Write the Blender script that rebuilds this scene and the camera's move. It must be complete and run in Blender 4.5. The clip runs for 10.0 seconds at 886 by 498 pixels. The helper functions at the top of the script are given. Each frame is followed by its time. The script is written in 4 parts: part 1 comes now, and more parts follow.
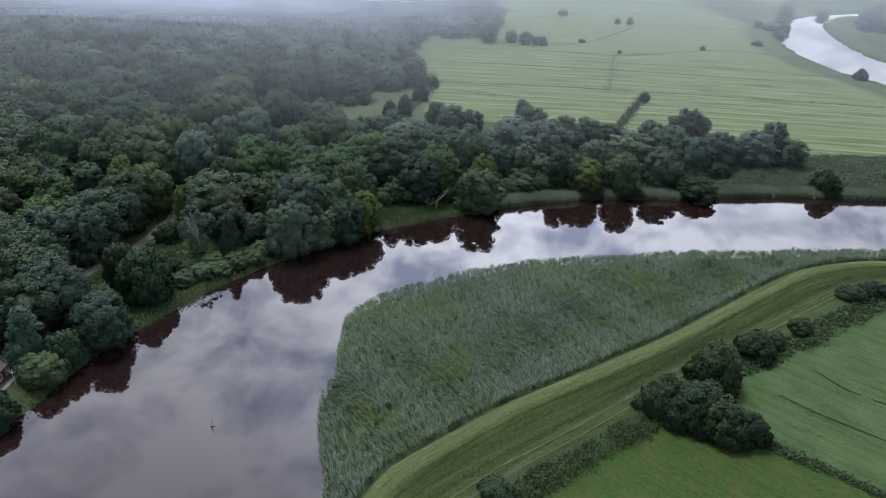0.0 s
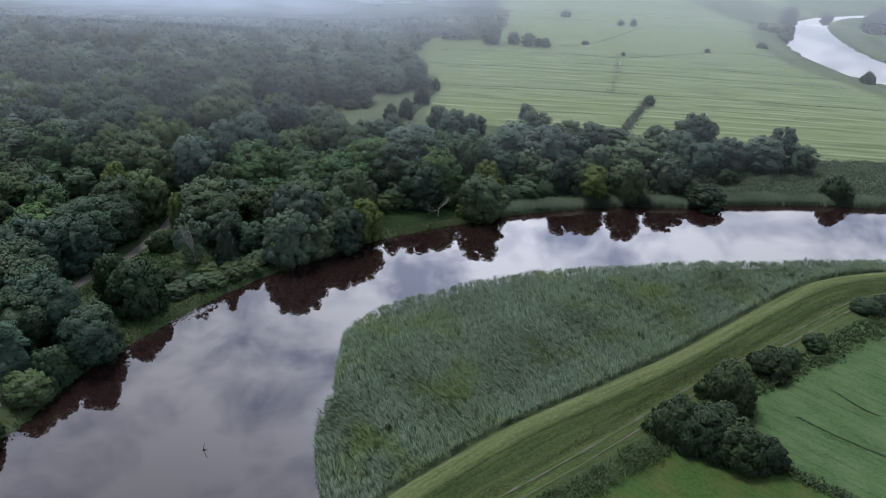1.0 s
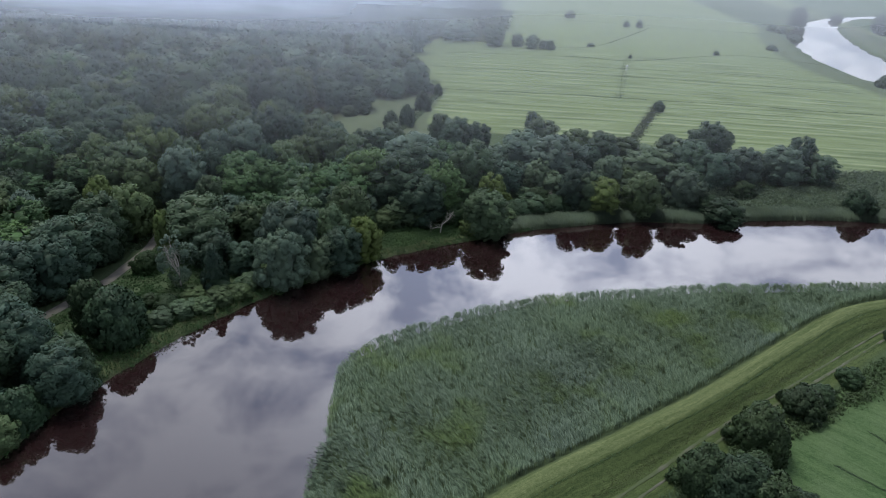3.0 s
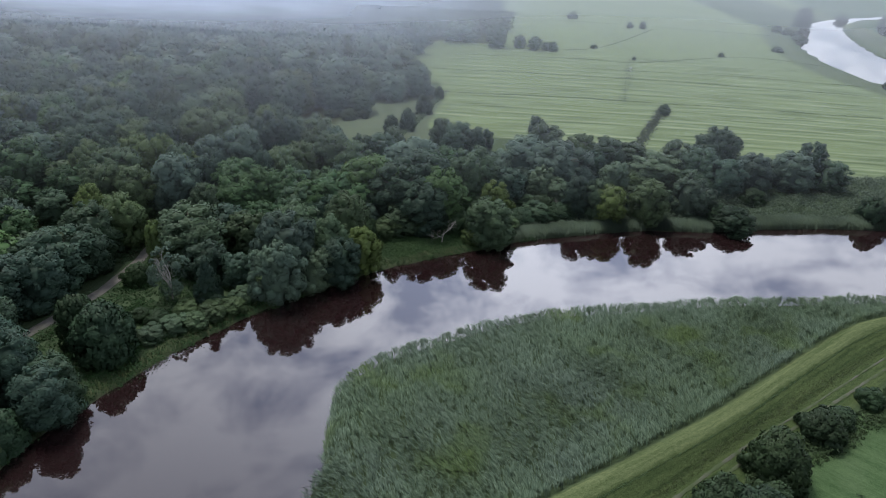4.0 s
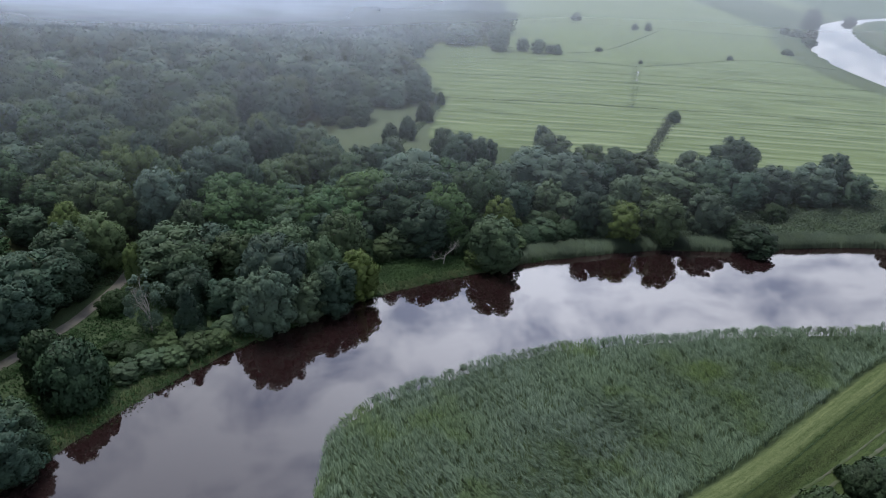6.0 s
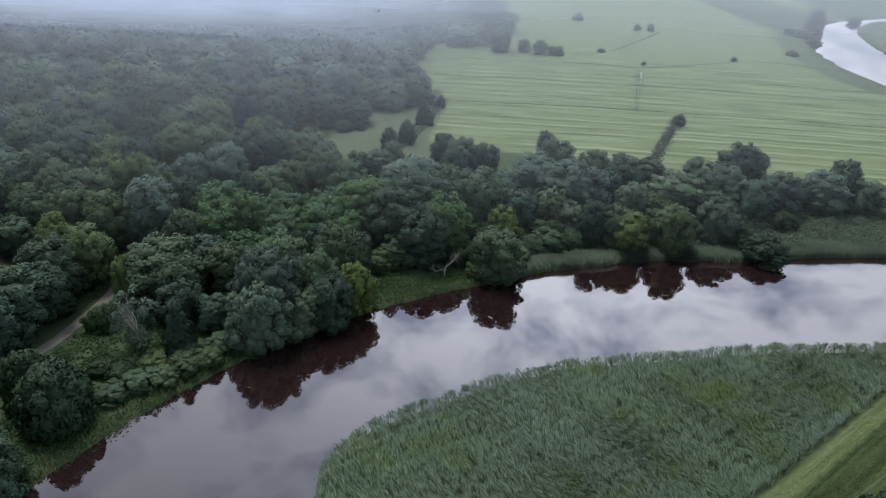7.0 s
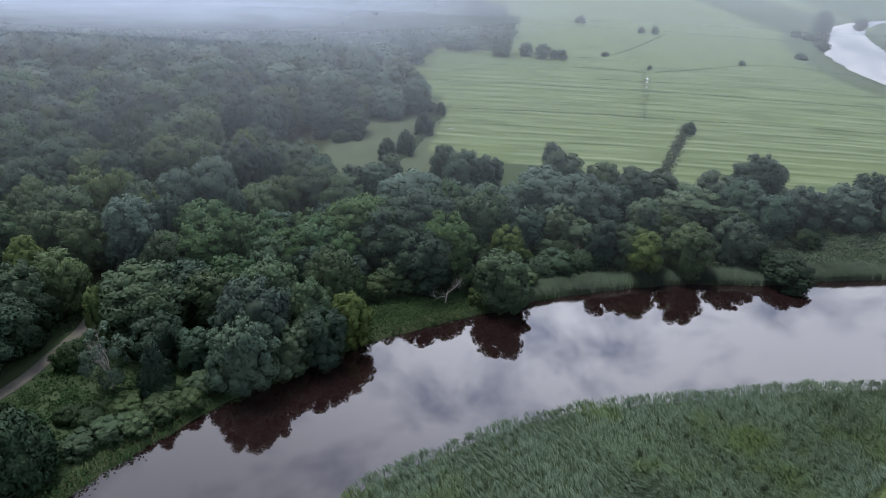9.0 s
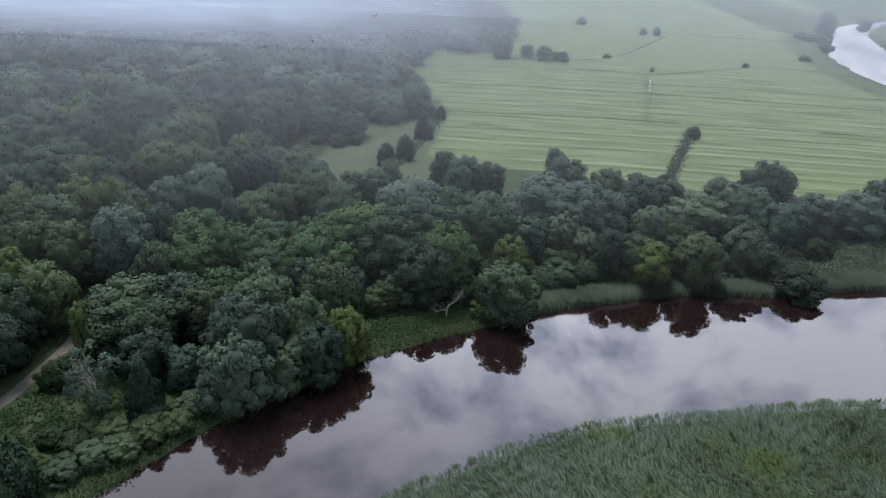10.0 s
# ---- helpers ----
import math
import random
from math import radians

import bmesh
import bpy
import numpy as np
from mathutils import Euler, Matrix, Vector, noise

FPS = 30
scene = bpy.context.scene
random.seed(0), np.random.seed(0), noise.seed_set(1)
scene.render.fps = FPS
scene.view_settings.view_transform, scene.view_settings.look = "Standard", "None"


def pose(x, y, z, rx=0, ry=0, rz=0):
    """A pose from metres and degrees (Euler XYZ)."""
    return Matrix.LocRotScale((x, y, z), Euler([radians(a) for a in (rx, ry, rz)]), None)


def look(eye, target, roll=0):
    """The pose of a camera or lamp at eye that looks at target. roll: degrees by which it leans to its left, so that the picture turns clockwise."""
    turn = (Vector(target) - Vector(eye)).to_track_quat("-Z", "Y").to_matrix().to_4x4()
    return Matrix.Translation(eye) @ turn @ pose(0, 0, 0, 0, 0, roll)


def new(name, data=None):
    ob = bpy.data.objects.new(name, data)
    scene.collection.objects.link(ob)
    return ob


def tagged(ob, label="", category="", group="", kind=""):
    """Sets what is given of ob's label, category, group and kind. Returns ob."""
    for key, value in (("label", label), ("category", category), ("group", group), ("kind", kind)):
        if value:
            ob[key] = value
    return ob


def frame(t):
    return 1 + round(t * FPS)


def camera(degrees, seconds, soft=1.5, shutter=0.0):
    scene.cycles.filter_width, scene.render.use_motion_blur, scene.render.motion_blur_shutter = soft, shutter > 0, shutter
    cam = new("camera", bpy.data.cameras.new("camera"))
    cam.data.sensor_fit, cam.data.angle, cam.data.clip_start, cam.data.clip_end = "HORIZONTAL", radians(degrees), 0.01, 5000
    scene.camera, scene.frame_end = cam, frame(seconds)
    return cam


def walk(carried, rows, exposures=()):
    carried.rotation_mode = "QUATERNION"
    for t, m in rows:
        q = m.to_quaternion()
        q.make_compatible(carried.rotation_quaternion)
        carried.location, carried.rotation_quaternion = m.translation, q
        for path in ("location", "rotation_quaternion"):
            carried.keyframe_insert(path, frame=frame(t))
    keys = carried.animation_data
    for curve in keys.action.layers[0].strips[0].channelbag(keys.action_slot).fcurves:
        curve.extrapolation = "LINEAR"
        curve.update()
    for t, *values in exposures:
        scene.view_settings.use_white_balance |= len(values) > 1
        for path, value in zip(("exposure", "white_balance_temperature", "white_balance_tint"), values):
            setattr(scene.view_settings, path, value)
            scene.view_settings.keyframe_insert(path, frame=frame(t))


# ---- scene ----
cam = camera(66.0, 10.0, soft=0.75)
PATH = [
    (0, (1.346, -1.014, 70.568), (1.362, 0.777, 69.677), 2.0),
    (0.5, (1.069, 1.486, 70.574), (1.085, 3.277, 69.683), 2.0),
    (1, (1.003, 3.998, 70.573), (1.017, 5.789, 69.682), 2.1),
    (1.5, (1.013, 6.608, 70.568), (1.025, 8.398, 69.677), 2.1),
    (2, (0.855, 9.37, 70.534), (0.866, 11.161, 69.643), 2.1),
    (2.5, (0.688, 12.05, 70.501), (0.699, 13.84, 69.609), 2.1),
    (4, (0.306, 20.296, 70.427), (0.314, 22.085, 69.534), 2.1),
    (4.5, (0.269, 23.077, 70.38), (0.276, 24.866, 69.487), 2.1),
    (5, (0.098, 25.863, 70.411), (0.105, 27.652, 69.517), 2.1),
    (5.5, (-0.017, 28.856, 70.275), (-0.01, 30.645, 69.381), 2.1),
    (7, (-0.318, 37.523, 70.168), (-0.311, 39.311, 69.272), 2.1),
    (7.5, (-0.415, 40.328, 70.157), (-0.409, 42.115, 69.261), 2.1),
    (8, (-0.542, 43.207, 70.074), (-0.535, 44.995, 69.178), 2.0),
    (8.5, (-0.595, 46.009, 69.956), (-0.588, 47.798, 69.061), 2.0),
    (9, (-0.743, 48.807, 69.917), (-0.735, 50.596, 69.022), 2.0),
    (9.5, (-0.916, 51.389, 69.888), (-0.907, 53.178, 68.994), 2.0),
    (10, (-0.981, 53.654, 69.886), (-0.972, 55.443, 68.992), 2.0),
]
walk(cam, [(t, look(eye, target, roll)) for t, eye, target, roll in PATH])

scene.view_settings.exposure = 0.2

# ---------- sky and light ----------
SUN_ELEVATION, SUN_AZIMUTH = radians(64), radians(-34)  # azimuth from +y towards +x


def nodes_of(owner):
    owner.use_nodes = True
    tree = owner.node_tree
    tree.nodes.clear()

    def node(kind, settings=None, **sockets):
        n = tree.nodes.new(kind)
        for key, value in (settings or {}).items():
            setattr(n, key, value)
        for key, value in sockets.items():
            index = int(key[1:]) if key[0] == "i" and key[1:].isdigit() else key.replace("_", " ")
            if hasattr(value, "is_output"):
                tree.links.new(value, n.inputs[index])
            else:
                n.inputs[index].default_value = value
        return n

    return node, tree


def ramp(node, factor, stops):
    r = node("ShaderNodeValToRGB", Fac=factor)
    els = r.color_ramp.elements
    while len(els) < len(stops):
        els.new(0.5)
    for e, (p, c) in zip(els, stops):
        e.position, e.color = p, (c, c, c, 1) if isinstance(c, (int, float)) else (*c, 1)
    return r.outputs[0]


world = bpy.data.worlds.new("sky")
scene.world = world
node, tree = nodes_of(world)
sky = node("ShaderNodeTexSky", dict(sky_type="NISHITA", sun_disc=False, sun_elevation=SUN_ELEVATION, sun_rotation=SUN_AZIMUTH, air_density=1.0, dust_density=2.0))
way = node("ShaderNodeTexCoord").outputs["Generated"]
split = node("ShaderNodeSeparateXYZ", Vector=way)
up = node("ShaderNodeMath", dict(operation="MAXIMUM"), i0=split.outputs[2], i1=0.0)
lift = node("ShaderNodeMath", dict(operation="ADD"), i0=up.outputs[0], i1=0.22)
flat_x = node("ShaderNodeMath", dict(operation="DIVIDE"), i0=split.outputs[0], i1=lift.outputs[0])
flat_y = node("ShaderNodeMath", dict(operation="DIVIDE"), i0=split.outputs[1], i1=lift.outputs[0])
deck = node("ShaderNodeCombineXYZ", X=flat_x.outputs[0], Y=flat_y.outputs[0])
big = node("ShaderNodeTexNoise", Vector=deck.outputs[0], Scale=4.6, Detail=8.0, Roughness=0.62, Distortion=0.3)
cover = ramp(node, big.outputs[0], [(0.36, 0.0), (0.55, 1.0)])
overhead = node("ShaderNodeMapRange", dict(interpolation_type="SMOOTHSTEP"), Value=up.outputs[0], i1=0.52, i2=0.78, i3=1.0, i4=0.55)
cover = node("ShaderNodeMath", dict(operation="MULTIPLY"), i0=cover, i1=overhead.outputs[0]).outputs[0]
cloud = node("ShaderNodeMix", dict(data_type="RGBA"), i0=cover, i6=(6.6, 7.8, 11.2, 1), i7=(18.8, 19.8, 22.8, 1))
low = node("ShaderNodeMapRange", dict(interpolation_type="SMOOTHSTEP"), Value=up.outputs[0], i1=0.42, i2=1.0, i3=1.5, i4=0.25)
# dims the sky near the horizon to darken the far river's reflection
horizon_dim = node("ShaderNodeMapRange", dict(interpolation_type="SMOOTHSTEP"), Value=up.outputs[0], i1=0.05, i2=0.34, i3=0.5, i4=1.0)
# added sky gradient: dark south shades near sides, flanks and middle tune the water
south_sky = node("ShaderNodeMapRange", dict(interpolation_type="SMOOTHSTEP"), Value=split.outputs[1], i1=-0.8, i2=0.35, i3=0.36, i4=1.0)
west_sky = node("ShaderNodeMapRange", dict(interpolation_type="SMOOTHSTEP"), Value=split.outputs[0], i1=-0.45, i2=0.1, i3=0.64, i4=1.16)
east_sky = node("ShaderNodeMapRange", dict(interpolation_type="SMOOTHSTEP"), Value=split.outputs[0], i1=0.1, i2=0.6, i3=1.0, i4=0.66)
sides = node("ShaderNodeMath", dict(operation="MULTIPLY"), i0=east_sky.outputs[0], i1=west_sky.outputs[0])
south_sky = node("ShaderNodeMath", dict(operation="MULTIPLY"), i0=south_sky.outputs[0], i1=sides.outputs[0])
dimming = node("ShaderNodeMath", dict(operation="MULTIPLY"), i0=low.outputs[0], i1=south_sky.outputs[0])
level = node("ShaderNodeMath", dict(operation="MULTIPLY"), i0=dimming.outputs[0], i1=horizon_dim.outputs[0])
shaped_sky = node("ShaderNodeVectorMath", dict(operation="SCALE"), i0=cloud.outputs[2], Scale=level.outputs[0])
both = node("ShaderNodeMix", dict(data_type="RGBA"), i0=0.9, i6=sky.outputs[0], i7=shaped_sky.outputs[0])
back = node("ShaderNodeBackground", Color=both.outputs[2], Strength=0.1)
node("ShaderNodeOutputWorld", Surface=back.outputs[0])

sun = new("sun", bpy.data.lights.new("sun", "SUN"))
sun.data.energy, sun.data.angle, sun.data.color = 3.1, radians(20), (1.0, 0.98, 0.94)
sun.matrix_world = look((math.sin(SUN_AZIMUTH) * 300, math.cos(SUN_AZIMUTH) * 300, math.tan(SUN_ELEVATION) * 300), (0, 0, 0))


# ---------- materials ----------
def material(name):
    m = bpy.data.materials.new(name)
    node, tree = nodes_of(m)
    return m, node


def finish(node, **sockets):
    p = node("ShaderNodeBsdfPrincipled", **sockets)
    if sockets.get("Roughness", 0.5) > 0.55:
        p.inputs["Specular IOR Level"].default_value = 0.05
    node("ShaderNodeOutputMaterial", Surface=p.outputs[0])
    return p


def mix(node, factor, a, b):
    a, b = ((*c, 1) if isinstance(c, tuple) else c for c in (a, b))
    return node("ShaderNodeMix", dict(data_type="RGBA"), i0=factor, i6=a, i7=b).outputs[2]


def times(node, a, b):
    return node("ShaderNodeMath", dict(operation="MULTIPLY"), i0=a, i1=b).outputs[0]


def noise_at(node, vector, scale, detail=3.0, rough=0.55):
    return node("ShaderNodeTexNoise", Vector=vector, Scale=scale, Detail=detail, Roughness=rough).outputs[0]


def leaf_material(name, tone, tip=1.25, spread=0.22):
    """Foliage round one tone: each spray its own tint, each tree its own, and broad drifts over a crown."""
    m, node = material(name)
    geo = node("ShaderNodeNewGeometry")
    tree_tint = node("ShaderNodeObjectInfo").outputs["Random"]
    drift = noise_at(node, geo.outputs["Position"], 0.30, 3.0)
    leaf = geo.outputs["Random Per Island"]
    dark, light = tuple(v * (1 - spread) for v in tone), tuple(v * (1 + spread) for v in tone)
    c = mix(node, leaf, dark, light)
    c = mix(node, ramp(node, drift, [(0.42, 0.0), (0.72, 0.6)]), c, (tone[0] * tip * 1.08, tone[1] * tip * 1.04, tone[2] * tip * 0.86))
    warm = node("ShaderNodeMix", dict(data_type="RGBA", blend_type="MULTIPLY"), i0=1.0, i6=c, i7=(1.24, 1.14, 0.76, 1)).outputs[2]
    swing = node("ShaderNodeMath", dict(operation="FRACT"), i0=node("ShaderNodeMath", dict(operation="MULTIPLY"), i0=tree_tint, i1=7.31).outputs[0])
    c = mix(node, ramp(node, swing.outputs[0], [(0.35, 0.0), (1.0, 0.7)]), c, warm)
    shade = node("ShaderNodeMapRange", Value=tree_tint, i3=0.74, i4=1.28)
    c = node("ShaderNodeMix", dict(data_type="RGBA", blend_type="MULTIPLY"), i0=1.0, i6=c, i7=shade.outputs[0]).outputs[2]
    p = node("ShaderNodeBsdfPrincipled", Base_Color=c, Roughness=0.55)
    p.inputs["Specular IOR Level"].default_value = 0.12
    glow = node("ShaderNodeBsdfTranslucent", Color=c)
    both = node("ShaderNodeMixShader", i0=0.12, i1=p.outputs[0], i2=glow.outputs[0])
    node("ShaderNodeOutputMaterial", Surface=both.outputs[0])
    return m


LEAF = {
    "broad": leaf_material("leaf_dark", (0.033, 0.062, 0.046)),
    "olive": leaf_material("leaf_olive", (0.047, 0.078, 0.045)),
    "willow": leaf_material("leaf_willow", (0.060, 0.096, 0.078)),
    "yellow": leaf_material("leaf_yellow", (0.064, 0.100, 0.038)),
    "green": leaf_material("leaf_green", (0.041, 0.084, 0.041)),
    "bush": leaf_material("leaf_bush", (0.022, 0.044, 0.025)),
    "oakbush": leaf_material("leaf_hedge", (0.026, 0.047, 0.029)),
    "herb": leaf_material("leaf_herb", (0.018, 0.044, 0.017)),
    "sedge": leaf_material("leaf_sedge", (0.040, 0.060, 0.042)),
    "bank": leaf_material("leaf_bank_sedge", (0.032, 0.044, 0.024)),
    "ditch": leaf_material("leaf_ditch", (0.038, 0.066, 0.034)),
}
for kind in ("broad", "olive", "willow", "green"):
    LEAF["wood_" + kind] = LEAF[kind]
LEAF["cone"], LEAF["snag"] = LEAF["broad"], LEAF["willow"]

BARK, node = material("bark")
place = node("ShaderNodeTexCoord").outputs["Object"]
grain = noise_at(node, place, 14.0, 4.0)
finish(node, Base_Color=mix(node, grain, (0.05, 0.042, 0.034), (0.14, 0.125, 0.105)), Roughness=0.9)

DEADWOOD, node = material("dead_wood")
place = node("ShaderNodeTexCoord").outputs["Object"]
finish(node, Base_Color=mix(node, noise_at(node, place, 6.0, 4.0), (0.20, 0.19, 0.18), (0.38, 0.37, 0.35)), Roughness=0.9)

REED, node = material("reed")
geo = node("ShaderNodeNewGeometry")
patch = ramp(node, noise_at(node, geo.outputs["Position"], 0.085, 3.0), [(0.53, 0.0), (0.66, 1.0)])
cool = ramp(node, noise_at(node, geo.outputs["Position"], 0.035, 2.0), [(0.35, 0.0), (0.65, 1.0)])
blade = geo.outputs["Random Per Island"]
c = mix(node, blade, (0.034, 0.056, 0.042), (0.104, 0.142, 0.112))
c2 = mix(node, blade, (0.034, 0.060, 0.036), (0.100, 0.144, 0.090))
c = mix(node, cool, c, c2)
c = mix(node, times(node, patch, 0.75), c, mix(node, blade, (0.040, 0.070, 0.018), (0.080, 0.118, 0.034)))
finish(node, Base_Color=c, Roughness=0.6)

WATER, node = material("peaty_water")
place = node("ShaderNodeNewGeometry").outputs["Position"]
ripple = node("ShaderNodeBump", Strength=0.02, Distance=0.05, Height=noise_at(node, place, 0.9, 3.0))
p = finish(node, Base_Color=(0.0125, 0.0062, 0.0066, 1), Roughness=0.02, IOR=2.05, Normal=ripple.outputs[0])

GRAVEL, node = material("pale_gravel")
place = node("ShaderNodeNewGeometry").outputs["Position"]
c = mix(node, noise_at(node, place, 0.8, 5.0), (0.050, 0.054, 0.040), (0.105, 0.104, 0.086))
finish(node, Base_Color=mix(node, ramp(node, noise_at(node, place, 0.35, 3.0), [(0.36, 0.0), (0.58, 0.85)]), c, (0.045, 0.064, 0.027)), Roughness=0.95)

PATH_GRAVEL, node = material("path_gravel")
place = node("ShaderNodeNewGeometry").outputs["Position"]
c = mix(node, noise_at(node, place, 1.2, 5.0), (0.085, 0.080, 0.072), (0.170, 0.160, 0.146))
finish(node, Base_Color=mix(node, ramp(node, noise_at(node, place, 0.4, 3.0), [(0.5, 0.0), (0.7, 0.5)]), c, (0.06, 0.075, 0.035)), Roughness=0.95)

# the ground: one soil-and-grass material whose kinds of growth are laid out by masks
GROUND, node = material("grassland")
geo = node("ShaderNodeNewGeometry")
place = geo.outputs["Position"]


def mask(name):
    return node("ShaderNodeAttribute", dict(attribute_name=name)).outputs["Fac"]


fine, mid, wide = noise_at(node, place, 1.6, 5.0, 0.7), noise_at(node, place, 0.16, 4.0), noise_at(node, place, 0.03, 3.0)
xyz = node("ShaderNodeSeparateXYZ", Vector=place)


def math_node(op, a, b):
    return node("ShaderNodeMath", dict(operation=op), i0=a, i1=b).outputs[0]


# furrows run across the far fields in gently bowed lines
bow = math_node("ADD", math_node("MULTIPLY", xyz.outputs[0], 0.055), math_node("MULTIPLY", math_node("MULTIPLY", xyz.outputs[0], xyz.outputs[0]), 0.00035))
furrow = math_node("ADD", math_node("ADD", xyz.outputs[1], bow), math_node("MULTIPLY", wide, 3.0))
wave = math_node("FRACT", math_node("DIVIDE", furrow, 8.6), 0.0)
along = node("ShaderNodeCombineXYZ", X=math_node("MULTIPLY", xyz.outputs[0], 0.03), Y=math_node("MULTIPLY", furrow, 0.35))
streak = noise_at(node, along.outputs[0], 1.0, 4.0, 0.65)
line = ramp(node, wave, [(0.0, 0.0), (0.07, 1.0), (0.16, 1.0), (0.30, 0.0)])
pale = ramp(node, wave, [(0.22, 0.0), (0.34, 1.0), (0.55, 0.0)])
field = mix(node, ramp(node, streak, [(0.36, 0.0), (0.64, 1.0)]), (0.078, 0.110, 0.054), (0.158, 0.198, 0.106))
field = mix(node, times(node, pale, ramp(node, streak, [(0.38, 0.1), (0.62, 0.6)])), field, (0.230, 0.262, 0.166))
field = mix(node, times(node, line, ramp(node, streak, [(0.35, 0.6), (0.65, 0.15)])), field, (0.054, 0.082, 0.034))
field = mix(node, ramp(node, wide, [(0.45, 0.0), (0.65, 0.5)]), field, (0.118, 0.156, 0.070))
blade = noise_at(node, place, 5.5, 4.0, 0.7)
tuft_tone = math_node("MULTIPLY", math_node("ADD", fine, blade), 0.5)
sharp = ramp(node, tuft_tone, [(0.36, 0.0), (0.62, 1.0)])
meadow = mix(node, sharp, (0.020, 0.045, 0.017), (0.058, 0.098, 0.041))
meadow = mix(node, ramp(node, mid, [(0.42, 0.0), (0.66, 0.6)]), meadow, mix(node, sharp, (0.050, 0.082, 0.038), (0.092, 0.132, 0.068)))
turned = node("ShaderNodeMapping", Vector=place, Rotation=(0, 0, 0.80)).outputs[0]
swath = noise_at(node, node("ShaderNodeMapping", Vector=turned, Scale=(0.05, 0.55, 1.0)).outputs[0], 1.0, 5.0, 0.7)
swath2 = noise_at(node, node("ShaderNodeMapping", Vector=turned, Scale=(0.09, 1.7, 1.0)).outputs[0], 1.0, 3.0, 0.7)
meadow = mix(node, ramp(node, swath, [(0.40, 0.0), (0.66, 0.5)]), meadow, (0.082, 0.128, 0.056))
meadow = mix(node, ramp(node, swath2, [(0.50, 0.0), (0.66, 0.4)]), meadow, (0.024, 0.050, 0.018))
cut = mix(node, sharp, (0.022, 0.050, 0.013), (0.052, 0.090, 0.030))
cut = mix(node, ramp(node, noise_at(node, place, 0.22, 4.0, 0.65), [(0.48, 0.0), (0.66, 0.65)]), cut, (0.072, 0.076, 0.030))
cut = mix(node, ramp(node, swath2, [(0.46, 0.0), (0.62, 0.35)]), cut, (0.026, 0.040, 0.010))
meadow = mix(node, mask("mown"), meadow, cut)
# mowing lines follow the dike
slope = mask("slope")
lines = node("ShaderNodeCombineXYZ", X=math_node("MULTIPLY", slope, 1.7), Y=math_node("MULTIPLY", xyz.outputs[0], 0.06), Z=math_node("MULTIPLY", xyz.outputs[1], 0.06))
mow = noise_at(node, lines.outputs[0], 1.0, 4.0, 0.7)
blend = math_node("ADD", math_node("MULTIPLY", tuft_tone, 0.55), math_node("MULTIPLY", mow, 0.45))
worn = ramp(node, blend, [(0.38, 0.0), (0.62, 1.0)])
dike = mix(node, worn, (0.018, 0.034, 0.012), (0.066, 0.088, 0.034))
crest = mix(node, worn, (0.036, 0.056, 0.020), (0.112, 0.134, 0.062))
rough = mix(node, fine, (0.028, 0.046, 0.024), (0.066, 0.092, 0.048))
wood = mix(node, fine, (0.020, 0.026, 0.012), (0.045, 0.052, 0.026))
mud = mix(node, fine, (0.030, 0.024, 0.018), (0.060, 0.048, 0.036))
c = mix(node, mask("field"), rough, field)
c = mix(node, mask("dry"), c, mix(node, mid, (0.056, 0.076, 0.044), (0.104, 0.126, 0.080)))
c = mix(node, mask("meadow"), c, meadow)
c = mix(node, mask("dike"), c, dike)
c = mix(node, mask("crest"), c, crest)
c = mix(node, mask("wood"), c, wood)
c = mix(node, mask("mud"), c, mud)
tuft = node("ShaderNodeBump", Strength=0.8, Distance=0.35, Height=tuft_tone)
finish(node, Base_Color=c, Roughness=0.9, Normal=tuft.outputs[0])


def mist_material(name, low, high, most, stretch, thin=0.55):
    """Mist and haze as translucent white sheets: opacity grows with height above the meadow and varies in long wisps.
    """
    m, node = material(name)
    place = node("ShaderNodeNewGeometry").outputs["Position"]
    xyz = node("ShaderNodeSeparateXYZ", Vector=place)
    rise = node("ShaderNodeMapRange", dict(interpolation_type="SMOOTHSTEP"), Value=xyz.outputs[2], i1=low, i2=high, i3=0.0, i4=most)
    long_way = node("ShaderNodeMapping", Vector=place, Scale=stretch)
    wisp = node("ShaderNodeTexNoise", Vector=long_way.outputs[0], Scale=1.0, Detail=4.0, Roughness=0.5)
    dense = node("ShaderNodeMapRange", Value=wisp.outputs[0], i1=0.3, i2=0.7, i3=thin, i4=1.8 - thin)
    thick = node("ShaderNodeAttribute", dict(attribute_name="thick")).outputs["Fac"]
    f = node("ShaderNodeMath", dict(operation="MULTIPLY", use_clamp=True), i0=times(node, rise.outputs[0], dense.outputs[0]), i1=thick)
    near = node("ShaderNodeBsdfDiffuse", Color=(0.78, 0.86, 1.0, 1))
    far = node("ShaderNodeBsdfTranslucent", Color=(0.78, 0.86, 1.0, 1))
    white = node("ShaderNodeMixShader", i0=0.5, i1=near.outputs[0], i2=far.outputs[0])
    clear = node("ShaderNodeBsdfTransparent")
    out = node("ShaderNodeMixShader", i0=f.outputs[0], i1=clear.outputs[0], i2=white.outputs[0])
    node("ShaderNodeOutputMaterial", Surface=out.outputs[0])
    return m


def plain_material(name, a, b, scale=3.0, rough=0.8):
    m, node = material(name)
    place = node("ShaderNodeTexCoord").outputs["Object"]
    finish(node, Base_Color=mix(node, noise_at(node, place, scale, 4.0), a, b), Roughness=rough)
    return m


